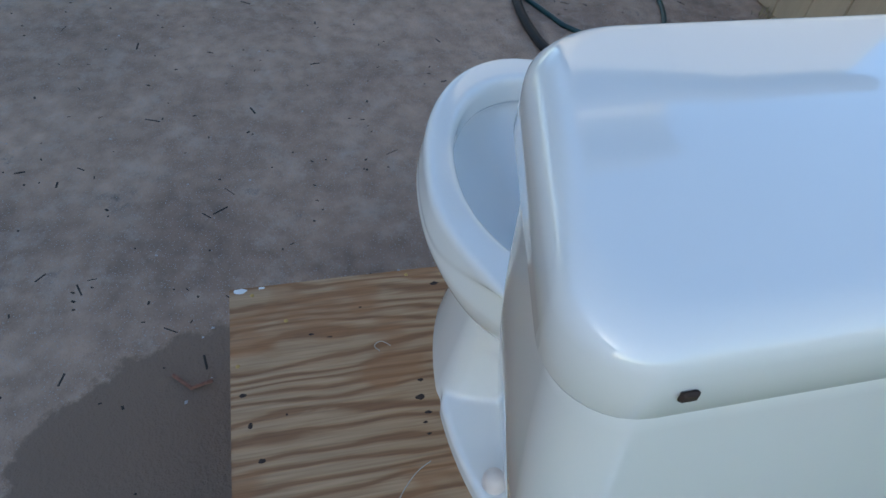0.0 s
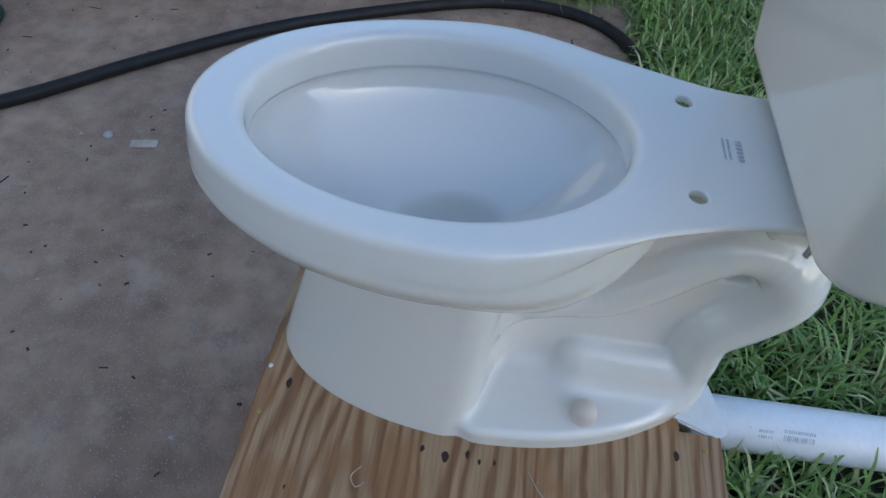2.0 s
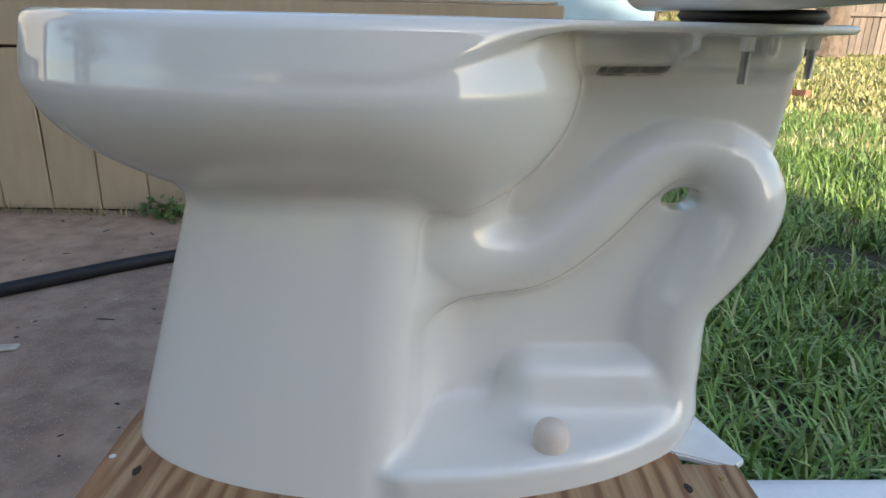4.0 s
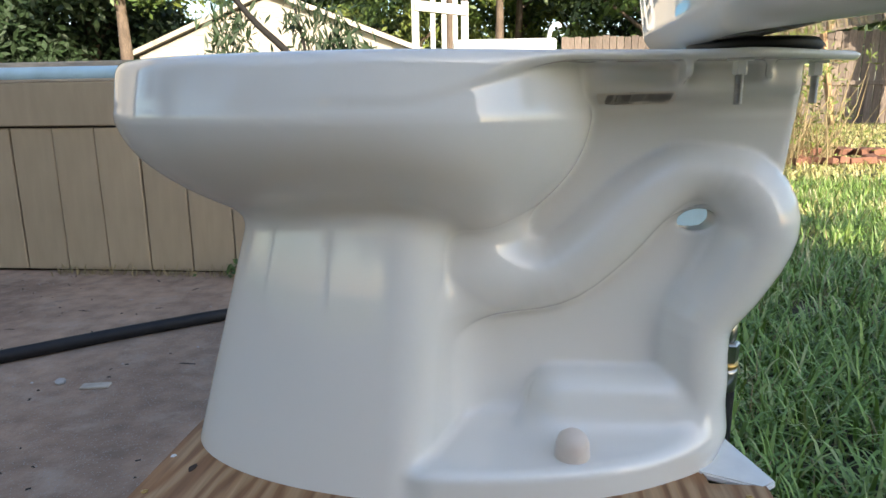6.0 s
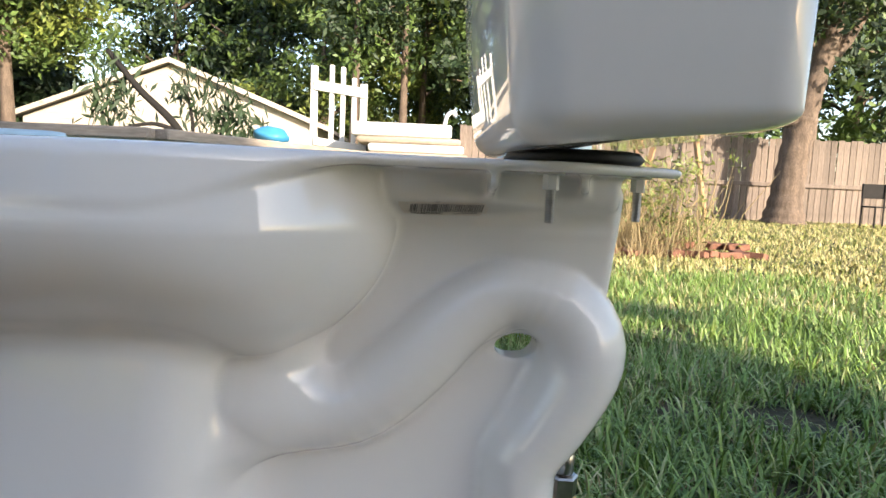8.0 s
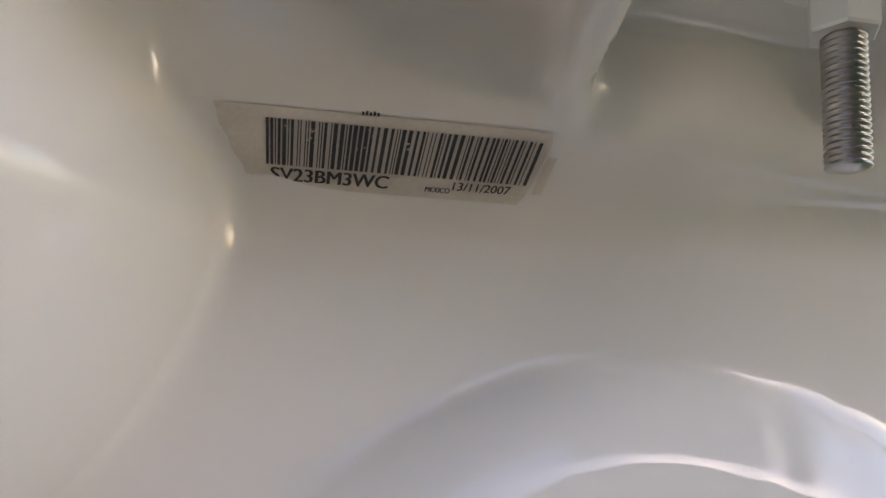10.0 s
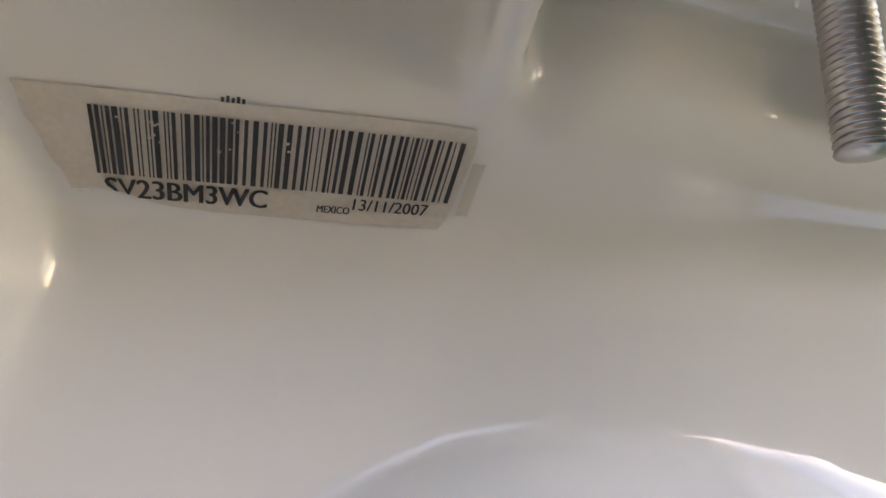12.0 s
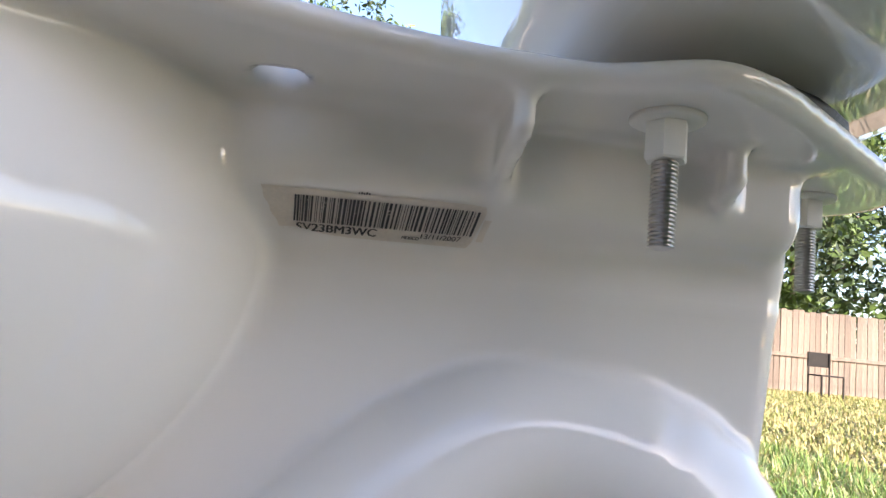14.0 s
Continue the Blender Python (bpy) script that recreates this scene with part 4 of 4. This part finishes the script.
# weeds along the deck
def weed(x, y, size, n, seed, mat=LEAF):
    r = np.random.default_rng(seed)
    v, f = clumps(r, [(x, y, GROUND + size * 0.35)], (size * 0.7, size * 0.35, size * 0.22), n, size * 0.16, 0.4)
    v = [(a, b, max(c, GROUND + 0.001)) for a, b, c in v]
    tagged(attach("weed", mesh_of("weed", v, f, mat), label="small green weed growing at the deck's foot"), category="weed", kind="stuff")


weed(-0.95, 1.42, 0.10, 150, 1)
weed(-0.28, 1.44, 0.06, 40, 2)
weed(-0.03, 1.42, 0.10, 70, 3, LEAF)
v, f = blades(700, lambda r, n: np.stack([r.uniform(-1.7, 0.2, n), 1.475 - np.abs(r.normal(0, 0.02, n)), np.full(n, GROUND)], 1), 0.045, 0.003, 1.4, 5)
tagged(attach("dry_grass", mesh_of("dry_grass", v, f, STRAW), label="dry grass wisps along the deck's foot"), category="grass", kind="stuff")
v, f = blades(260, lambda r, n: np.stack([r.normal(-0.02, 0.10, n), 1.44 - np.abs(r.normal(0, 0.03, n)), np.full(n, GROUND)], 1), 0.12, 0.004, 1.4, 6)
tagged(attach("grass_tuft", mesh_of("grass_tuft", v, f, GRASS), label="tuft of green grass at the deck's corner"), category="grass", kind="stuff")

# ---- lawn ----
def near_lawn(r, n):
    x = 0.19 + 2.6 * r.random(n) ** 1.3
    y = -1.0 + 5.0 * r.random(n)
    keep = ~((x > 0.17) & (np.abs(y - pipe_y) < 0.05) & (x < 1.8))
    keep &= ~((y > 1.46) & (x < 0.26)) & ~((y > 1.98) & (x < 0.72))
    keep &= np.array([noise.noise((a * 3.1, b * 3.1, 4)) > -0.32 for a, b in zip(x, y)])
    p = np.stack([x + 0.02 * r.normal(0, 1, n), y, np.full(n, GROUND - 0.012)], 1)
    return p[keep]


v, f = blades(70000, near_lawn, 0.105, 0.0062, 1.25, 21)
tagged(attach("grass", mesh_of("grass", v, f, GRASS), label="long green lawn grass with dry blades"), category="grass", kind="stuff")
v, f = blades(15000, near_lawn, 0.085, 0.003, 1.6, 22)
tagged(attach("dead_grass", mesh_of("dead_grass", v, f, STRAW), label="dead straw-coloured blades lying in the lawn"), category="grass", kind="stuff")


def far_lawn(r, n):
    y = 2.6 + 11.8 * r.random(n) ** 1.25
    x = 0.2 + (0.75 * y + 1.5) * r.random(n)
    return np.stack([x, y, np.full(n, GROUND - 0.03)], 1)[~((x < 0.72) & (y < 5.6))]


v, f = blades(75000, far_lawn, 0.085, 0.012, 1.1, 23)
tagged(attach("lawn", mesh_of("lawn", v, f, LAWN), label="sunlit mown lawn, yellowing"), category="grass", kind="stuff")

# ---- far things ----
def plank_fence(name, x0, y0, x1, y1, height, mat, label, step=0.145):
    fence = tagged(new(name), label=label, category="fence", kind="structure")
    a, b = Vector((x0, y0, GROUND)), Vector((x1, y1, GROUND))
    fence.location = a
    d = b - a
    n = int(d.length / step)
    turn = Matrix.Rotation(math.atan2(d.y, d.x), 4, "Z")
    fence.matrix_basis = Matrix.Translation(a) @ turn
    r = random.Random(len(name) + n)
    bm = box(-step * 0.47, step * 0.47, -0.011, 0.011, 0, height, 0.004)
    first = part("plank", bm, mat, fence)
    for k in range(1, n):
        attach("plank", first.data, fence, m=pose(k * step, r.uniform(-0.004, 0.004), r.uniform(-0.03, 0.02), r.uniform(-0.6, 0.6), r.uniform(-0.5, 0.5), 0))
    for z in (0.4, 1.05, 1.6):
        part("rail", box(0, d.length, 0.014, 0.055, z * height / 1.8 - 0.045, z * height / 1.8 + 0.045), mat, fence)
    return fence


plank_fence("fence", 1.0, 14.3, 22.0, 14.3, 1.86, FENCE, "weathered grey-brown wooden board fence")
beam("fence_rail", (1.5, 14.24, 0.62), (20, 14.24, 0.62), 0.04, 0.09, FENCE, "horizontal rail on the weathered fence", "rail")
plank_fence("side_fence", -21.0, 13.0, -13.0, 24.0, 1.9, REDFENCE, "brown wooden board fence beside the neighbour's house", 0.16)

# neighbour's house with a gable
house = empty("neighbour_house", (-9.5, 26, GROUND), label="cream-sided neighbour's house with a low gable", category="house")


def gable():
    z_e, z_p, hw = 2.45, 4.62, 5.6
    verts = [(-hw, 0, 0), (hw, 0, 0), (hw, 0, z_e), (0, 0, z_p), (-hw, 0, z_e), (-hw, 9, 0), (hw, 9, 0), (hw, 9, z_e), (0, 9, z_p), (-hw, 9, z_e)]
    faces = [(0, 1, 2, 3, 4), (9, 8, 7, 6, 5), (0, 4, 9, 5), (1, 6, 7, 2)]
    attach("wall", mesh_of("wall", verts, faces, SIDING), house)
    k, z = 0, 0.0
    while z < z_p - 0.25:
        w = hw if z + 0.2 < z_e else hw * (z_p - z - 0.2) / (z_p - z_e)
        bm = box(-w, w, -0.03, -0.004, z, z + 0.2)
        for q in bm.verts:
            if q.co.z > z + 0.1:
                q.co.y += 0.018
        part("siding_board", bm, SIDING, house)
        z += 0.2
    for s in (-1, 1):
        v = [(0, -0.35, z_p + 0.05), (s * (hw + 0.5), -0.35, z_e - 0.14), (s * (hw + 0.5), 9.3, z_e - 0.14), (0, 9.3, z_p + 0.05)]
        v += [(x, y, q + 0.14) for x, y, q in v]
        f = [(0, 1, 2, 3), (4, 7, 6, 5), (0, 4, 5, 1), (1, 5, 6, 2), (2, 6, 7, 3), (3, 7, 4, 0)]
        roof = attach("roof", mesh_of("roof", v, f, ROOF), house)
        v = [(0, -0.39, z_p + 0.03), (s * (hw + 0.5), -0.39, z_e - 0.16), (s * (hw + 0.5), -0.352, z_e - 0.16), (0, -0.352, z_p + 0.03)]
        v += [(x, y, q + 0.2) for x, y, q in v]
        attach("bargeboard", mesh_of("bargeboard", v, f, SIDING), house)


gable()

# an unseen house, added so that its shade lies over the patio
home = empty("home", (-4.4, -8.1, GROUND), label="unseen house with a plain wall and eaves, added to shade the patio", category="house")
part("wall", box(2.4, 9.6, -3.0, 3.3, -0.1, 2.92), STUCCO, home)
for sgn in (-1, 1):
    v = [(2.05, sgn * 3.8, 2.86), (9.95, sgn * 3.8, 2.86), (9.95, 0, 5.3), (2.05, 0, 5.3)]
    v += [(x, y, z + 0.12) for x, y, z in v]
    f = [(0, 1, 2, 3), (4, 7, 6, 5), (0, 4, 5, 1), (1, 5, 6, 2), (2, 6, 7, 3), (3, 7, 4, 0)]
    attach("roof", mesh_of("roof", v, f, ROOF), home)
for xx in (2.4, 9.5):
    v = [(xx, -3.0, 2.92), (xx, 3.3, 2.92), (xx, 0, 5.28), (xx + 0.1, -3.0, 2.92), (xx + 0.1, 3.3, 2.92), (xx + 0.1, 0, 5.28)]
    attach("gable_end", mesh_of("gable_end", v, [(0, 2, 1), (3, 4, 5), (0, 1, 4, 3), (1, 2, 5, 4), (2, 0, 3, 5)], STUCCO), home)


# invented windows, out of view, to give the glaze something to reflect
for wx in (3.6, 6.9):
    win = part("window", box(wx, wx + 1.2, 3.302, 3.34, 0.9, 2.2, 0.004), WHITEPAINT, home, "unseen white-framed window added for reflections in the glaze")
    for k in range(2):
        part("pane", box(wx + 0.07 + 0.56 * k, wx + 0.57 + 0.56 * k, 3.341, 3.346, 0.98, 2.12), PANE, win, "dark glass pane")

# two-storey house across the side yard
tall = empty("two_storey_house", (-11.6, 6.6, GROUND), label="two-storey siding-clad house across the side yard", category="house")
part("wall", box(-4.0, 4.0, -4.4, 2.0, -0.1, 6.3), SIDING, tall)
part("roof", box(-4.5, 4.5, -4.9, 2.3, 6.302, 6.55, 0.02), ROOF, tall)
part("upper_wall", box(-4.0, 3.8, -4.4, -1.3, 6.551, 7.7), SIDING, tall)
part("upper_roof", box(-4.5, 4.4, -4.9, -1.1, 7.701, 7.95, 0.02), ROOF, tall)


# trees
def tree(name, x, y, height, trunk_r, crown, mats, seed, label, leaves, leaf, lean=0.0, bark=BARK, bare=0.35, limbs=13):
    r, rng = random.Random(seed), np.random.default_rng(seed)
    t = empty(name, (x, y, GROUND), label=label, category="tree")
    axis = [(lean * s * s * height * 0.3 + 0.05 * math.sin(3 * s + seed), 0.06 * math.cos(4 * s + seed), height * 0.9 * s) for s in [k / 8 for k in range(9)]]
    rad = [trunk_r * (1.25 if k == 0 else 1 - 0.105 * k) for k in range(9)]
    v, f = tube(axis, rad, 14)
    attach("trunk", mesh_of("trunk", v, f, bark, True), t)
    tips = []
    for k in range(limbs):
        s = bare + (0.92 - bare) * (k + 0.5) / limbs
        i = min(7, int(s * 8))
        o = Vector(axis[i]).lerp(Vector(axis[i + 1]), s * 8 - i)
        a = r.uniform(0, 2 * math.pi)
        ln = crown * (1.05 - 0.6 * abs(s - bare - 0.2)) * r.uniform(0.7, 1.1)
        e = o + Vector((math.cos(a) * ln, math.sin(a) * ln, ln * r.uniform(0.15, 0.6)))
        mid = o.lerp(e, 0.5) + Vector((0, 0, ln * 0.12))
        vv, ff = tube(spline([o, mid, e], 4), [trunk_r * 0.33 * (1 - 0.09 * q) for q in range(9)], 7)
        attach("limb", mesh_of("limb", vv, ff, bark, True), t)
        for q in range(6):
            tips.append(o.lerp(e, 0.35 + 0.13 * q) + Vector([r.gauss(0, crown * 0.16) for _ in range(3)]))
    for k in range(limbs * 2):
        tips.append(Vector(axis[8]) + Vector((r.gauss(0, crown * 0.45), r.gauss(0, crown * 0.45), r.gauss(-height * 0.05, height * 0.08))))
    for j, mat in enumerate(mats):
        some = [tuple(p) for p in tips[j::len(mats)]]
        vv, ff = clumps(rng, some, (crown * 0.13, crown * 0.13, crown * 0.10), max(1, leaves // (len(some) * len(mats))), leaf, 0.42)
        attach("crown", mesh_of("crown", vv, ff, mat), t)
    return t


def big_oak(x, y):
    t = empty("oak_tree", (x, y, GROUND), label="large forked tree with rough bark by the fence", category="tree")
    for pts, rr in (([(0, 0, 0), (0.02, 0, 0.5), (0.10, 0, 1.3), (0.22, 0, 2.2)], (0.46, 0.33, 0.29, 0.30)),
                    ([(0.22, 0, 2.1), (0.42, 0, 3.0), (0.70, 0, 4.2), (0.75, 0.2, 6.0)], (0.27, 0.22, 0.19, 0.13)),
                    ([(0.18, 0, 1.95), (-0.35, -0.1, 2.6), (-0.75, -0.2, 3.6), (-1.0, -0.3, 5.2)], (0.20, 0.17, 0.14, 0.09)),
                    ([(0.5, 0, 3.2), (1.1, 0.1, 3.9), (1.7, 0.2, 4.9)], (0.15, 0.12, 0.07))):
        p = spline(pts, 8)
        r2 = np.interp(np.linspace(0, 1, len(p)), np.linspace(0, 1, len(rr)), rr)
        v, f = tube(p, [float(q) * (1 + 0.05 * math.sin(k * 1.9)) for k, q in enumerate(r2)], 18)
        attach("trunk" if pts[0][2] == 0 else "limb", mesh_of("trunk", v, f, BARK, True), t)
    rng = np.random.default_rng(5)
    for mat in (LEAFDARK, LEAF):
        c = np.stack([rng.normal(0.2, 1.6, 80), rng.normal(0, 1.0, 80), rng.normal(5.2, 0.9, 80)], 1)
        v, f = clumps(rng, c, (0.35, 0.35, 0.25), 70, 0.09, 0.45)
        attach("crown", mesh_of("crown", v, f, mat), t)


big_oak(7.75, 13.2)
tree("tree", -26, 30, 12, 0.35, 4.8, (LEAFDARK, LEAFDARK), 31, "dark leafy tree behind the neighbour's house", 20000, 0.2, bare=0.08)
tree("tree", -20.5, 31, 13, 0.35, 5.0, (LEAFDARK, LEAF), 32, "dark leafy tree behind the neighbour's house", 20000, 0.2, bare=0.08)
tree("pine_tree", -14.2, 23.5, 10, 0.28, 3.0, (LEAF, LEAFLIGHT), 33, "yellow-green pine beside the gable", 15000, 0.13, bare=0.42)
tree("tree", -23, 26, 11, 0.35, 4.4, (LEAFDARK, LEAFDARK), 51, "dark dense tree beyond the brown fence", 24000, 0.22, bare=0.05)
tree("tree", -18.2, 28, 12, 0.35, 4.4, (LEAFDARK, LEAFDARK), 52, "dark dense tree beside the gable", 24000, 0.22, bare=0.05)
# next three are out of view, added as silhouettes for the china to reflect
tree("tree", -12.5, -3.0, 8, 0.3, 3.6, (LEAFDARK, LEAF), 61, "unseen leafy tree beside the patio, added for reflections", 9000, 0.16, bare=0.2)
tree("tree", -10, -11.0, 6.5, 0.3, 3.0, (LEAFDARK, LEAF), 62, "unseen leafy tree off the patio, added for reflections", 9000, 0.16, bare=0.2)
tree("tree", -5.5, -15.0, 7.0, 0.3, 3.2, (LEAFDARK, LEAF), 63, "unseen leafy tree off the patio, added for reflections", 9000, 0.16, bare=0.2)
tree("tree", -9, 38, 13, 0.3, 4.6, (LEAF, LEAFDARK), 34, "tall leafy tree behind the gable", 15000, 0.2, bare=0.15)
tree("tree", -4.4, 31, 11, 0.25, 3.6, (LEAFLIGHT, LEAF), 35, "sunlit yellow-green leafy tree", 16000, 0.16, bare=0.08)
tree("tree", 0.2, 33, 12, 0.25, 3.6, (LEAF, LEAFLIGHT), 36, "sunlit yellow-green leafy tree", 16000, 0.16, bare=0.08)
tree("pine_tree", -2.6, 27, 14, 0.22, 2.4, (LEAF, LEAFDARK), 37, "tall thin pine with a bare trunk", 6000, 0.15, bare=0.4)
tree("pine_tree", -0.7, 28, 14, 0.22, 2.4, (LEAF, LEAFDARK), 38, "tall thin pine with a bare trunk", 6000, 0.15, bare=0.4)
tree("tree", 5.5, 30, 12, 0.3, 4.4, (LEAF, LEAFDARK), 39, "leafy tree behind the board fence", 15000, 0.2, bare=0.08)
tree("tree", 12, 26, 11, 0.3, 4.6, (LEAFDARK, LEAF), 40, "dark leafy tree behind the board fence", 18000, 0.2, bare=0.06)
tree("tree", 19, 28, 12, 0.3, 4.8, (LEAFDARK, LEAF), 41, "dark leafy tree behind the board fence", 15000, 0.2, bare=0.06)
tree("tree", -33, 27, 12, 0.35, 5.0, (LEAFDARK, LEAFDARK), 42, "dark leafy tree beyond the brown fence", 14000, 0.22, bare=0.06)
tree("pine_tree", 10.7, 17.5, 10, 0.26, 2.2, (LEAFDARK, LEAF), 43, "straight dark trunk behind the board fence", 5000, 0.16, bare=0.45)
tree("tree", -15, 42, 15, 0.35, 5.4, (LEAFDARK, LEAF), 44, "dark leafy tree far behind", 13000, 0.24, bare=0.06)
tree("tree", 3.5, 42, 15, 0.35, 5.6, (LEAF, LEAFLIGHT), 45, "leafy tree far behind the fence", 13000, 0.24, bare=0.06)
tree("tree", -5, 46, 15, 0.35, 5.6, (LEAFDARK, LEAF), 46, "dark leafy tree far behind", 13000, 0.26, bare=0.06)
tree("tree", 11, 40, 14, 0.35, 5.6, (LEAFDARK, LEAF), 47, "dark leafy tree far behind", 12000, 0.26, bare=0.06)

# young tree with a dark leaning stem and drooping leaves, over the pool
young = empty("young_tree", (-1.95, 5.0, GROUND), label="young tree with dark bent branches and drooping leaves", category="tree")
rng = np.random.default_rng(9)
stems = [[(0.10, 0, 0), (0.10, 0, 0.6), (0.0, 0, 0.95), (-0.30, 0, 1.25), (-0.55, 0, 1.55)], [(0.0, 0, 0.93), (-0.18, -0.05, 0.98), (-0.40, -0.1, 0.93)],
         [(0.10, 0, 0.6), (0.12, 0, 1.0), (0.05, 0, 1.35)], [(0.14, 0, 0.55), (0.30, 0.1, 0.85), (0.36, 0.1, 1.2)]]
for s, w in zip(stems, (0.045, 0.022, 0.020, 0.020)):
    p = spline(s, 6)
    v, f = tube(p, [w * (1 - 0.55 * k / len(p)) for k in range(len(p))], 8)
    attach("branch", mesh_of("branch", v, f, DARKBARK, True), young)
c = np.array([(-0.5, 0, 1.35), (-0.42, 0, 1.1), (-0.55, 0, 1.2), (0.05, 0, 1.3), (0.2, 0, 1.15), (0.3, 0.1, 1.15), (0.38, 0.1, 1.0), (0.45, 0.1, 0.95), (0.22, 0.1, 0.9), (0.5, 0, 1.05), (0.6, 0, 0.85), (-0.62, 0, 1.05)])
v, f = clumps(rng, c, (0.085, 0.07, 0.12), 70, 0.06, 0.2, droop=1.6)
attach("crown", mesh_of("crown", v, f, LEAFDARK), young)

# white ladder rack with cushions stacked before it
rack = empty("pool_ladder", (-0.95, 8.0, GROUND), label="white-painted upright ladder rack by the pool", category="ladder")
for dx, top, w in ((-0.36, 1.98, 0.045), (-0.14, 2.0, 0.030), (0.0, 1.98, 0.030), (0.14, 1.85, 0.030), (0.26, 1.78, 0.045)):
    part("upright", box(dx - w, dx + w, -0.02, 0.02, 0.0, top, 0.008), WHITEPAINT, rack)
for z0, z1 in ((1.68, 1.80), (1.0, 1.1), (0.4, 0.5)):
    bm = box(-0.36, 0.30, -0.055, -0.0205, z0, z1, 0.008)
    for q in bm.verts:
        q.co.z -= 0.12 * (q.co.x + 0.36)
    part("crossbar", bm, WHITEPAINT, rack)
tbl = empty("patio_table", (-0.15, 7.6, GROUND), label="low table carrying stacked pads", category="table")
part("tabletop", box(-0.85, 0.85, -0.4, 0.4, 0.78, 0.82, 0.01), GREYTIMBER, tbl)
for sx in (-0.8, 0.76):
    for sy in (-0.36, 0.32):
        part("leg", box(sx, sx + 0.05, sy, sy + 0.05, 0.0, 0.78, 0.004), GREYTIMBER, tbl)
for k, (x0, x1, z0, z1, mat, lb) in enumerate(((-0.50, 0.75, 0.82, 0.92, GREYTIMBER, "faded tan lounge pad"), (-0.42, 0.70, 0.92, 1.02, CLOTH, "pale lounge pad"), (-0.62, 0.55, 1.10, 1.26, WHITEPAINT, "white lounge pad"), (-0.55, 0.66, 1.02, 1.10, GREYTIMBER, "faded tan lounge pad"))):
    bm = box(x0, x1, -0.38, 0.38, z0, z1, 0.035, 3)
    tagged(part("lounge_pad", bm, mat, label=lb + " stacked on the table", smooth=True, m=Matrix.Translation((-0.15, 7.6, GROUND))), category="pad", group="stacked pads")
v, f = tube(spline([(0.30, 7.5, 0.82), (0.34, 7.5, 1.15), (0.42, 7.5, 1.22), (0.45, 7.5, 1.18)]), 0.025, 8)
tagged(attach("bent_pipe", mesh_of("bent_pipe", v, f, WHITEPAINT, True), label="bent white pipe standing among the pads"), category="pipe")

# brush heap with bricks on the lawn, and poles leaning by it
rng = np.random.default_rng(12)
bush = empty("dry_shrub", (2.35, 5.9, GROUND), label="straggly half-dry shrub on the lawn", category="shrub")
stalk_v, stalk_f = [], []
for k in range(190):
    a, s = rng.uniform(0, 2 * np.pi), rng.uniform(0.1, 1)
    o = np.array([rng.normal(0, 0.30), rng.normal(0, 0.22), 0])
    ln = rng.uniform(0.35, 0.95)
    e = o + np.array([math.cos(a) * ln * 0.55 * s, math.sin(a) * ln * 0.5 * s, ln])
    m = (o + e) / 2 + rng.normal(0, 0.05, 3)
    v, f = tube([o, m, e], [0.006, 0.005, 0.002], 4)
    i = len(stalk_v)
    stalk_v += v
    stalk_f += [tuple(q + i for q in t) for t in f]
attach("brushwood", mesh_of("brushwood", stalk_v, stalk_f, STRAW), bush)
c = np.stack([rng.normal(0, 0.34, 90), rng.normal(0, 0.26, 90), rng.uniform(0.15, 0.95, 90)], 1)
v, f = clumps(rng, c, (0.07, 0.07, 0.07), 26, 0.028, 0.3)
attach("leaves", mesh_of("leaves", v, f, LEAFLIGHT), bush)
v, f = blades(1500, lambda r, n: np.stack([r.normal(1.95, 0.30, n), r.normal(5.75, 0.25, n), np.full(n, GROUND)], 1), 0.34, 0.008, 0.9, 30)
tagged(attach("dry_weeds", mesh_of("dry_weeds", v, f, STRAW), label="dry weeds round the shrub"), category="weed", kind="stuff")
r = random.Random(8)
brick_me = None
for k in range(26):
    x, y = 1.45 + 1.75 * (k % 13) / 12 + r.uniform(-0.05, 0.05), 5.35 + r.uniform(-0.12, 0.12) + 0.02 * k
    z = GROUND + 0.032 + (0.055 if k >= 13 else 0)
    bm = box(-0.10, 0.10, -0.05, 0.05, -0.03, 0.03, 0.006)
    if brick_me is None:
        brick = tagged(part("brick", bm, BRICKRED, label="old red brick in a heap on the lawn", m=pose(x, y, z, 4, 6, 20)), category="brick", group="brick heap")
    else:
        bm.free()
        copy_thing(brick, pose(x, y, z, r.uniform(-12, 12), r.uniform(-12, 12), r.uniform(0, 180)))
    brick_me = brick_me or brick.data
beam("white_stake", (1.72, 6.0, GROUND), (2.0, 6.3, 0.75), 0.035, 0.035, WHITEPAINT, "thin white stake leaning in the shrub", "stake")
beam("leaning_post", (6.25, 13.6, GROUND), (6.05, 14.0, 1.75), 0.10, 0.10, TIMBER, "raw timber post leaning on the fence", "post")
beam("leaning_post", (4.65, 13.5, GROUND), (5.25, 14.0, 1.7), 0.12, 0.05, TIMBER, "raw timber plank leaning on the fence", "post")
beam("leaning_post", (4.85, 13.6, GROUND), (4.75, 14.1, 1.72), 0.10, 0.08, REDFENCE, "dark timber post leaning on the fence", "post")
chair = empty("garden_chair", (9.4, 12.6, GROUND), label="rusty metal garden chair near the fence", category="chair")
for sx in (-0.25, 0.22):
    for sy in (-0.22, 0.2):
        part("leg", box(sx, sx + 0.03, sy, sy + 0.03, 0, 0.42 if sy < 0 else 0.9, 0.004), DARKBARK, chair)
part("seat", box(-0.25, 0.25, -0.22, 0.23, 0.42, 0.45, 0.006), DARKBARK, chair)
part("backrest", box(-0.25, 0.25, 0.231, 0.25, 0.6, 0.9, 0.006), DARKBARK, chair)
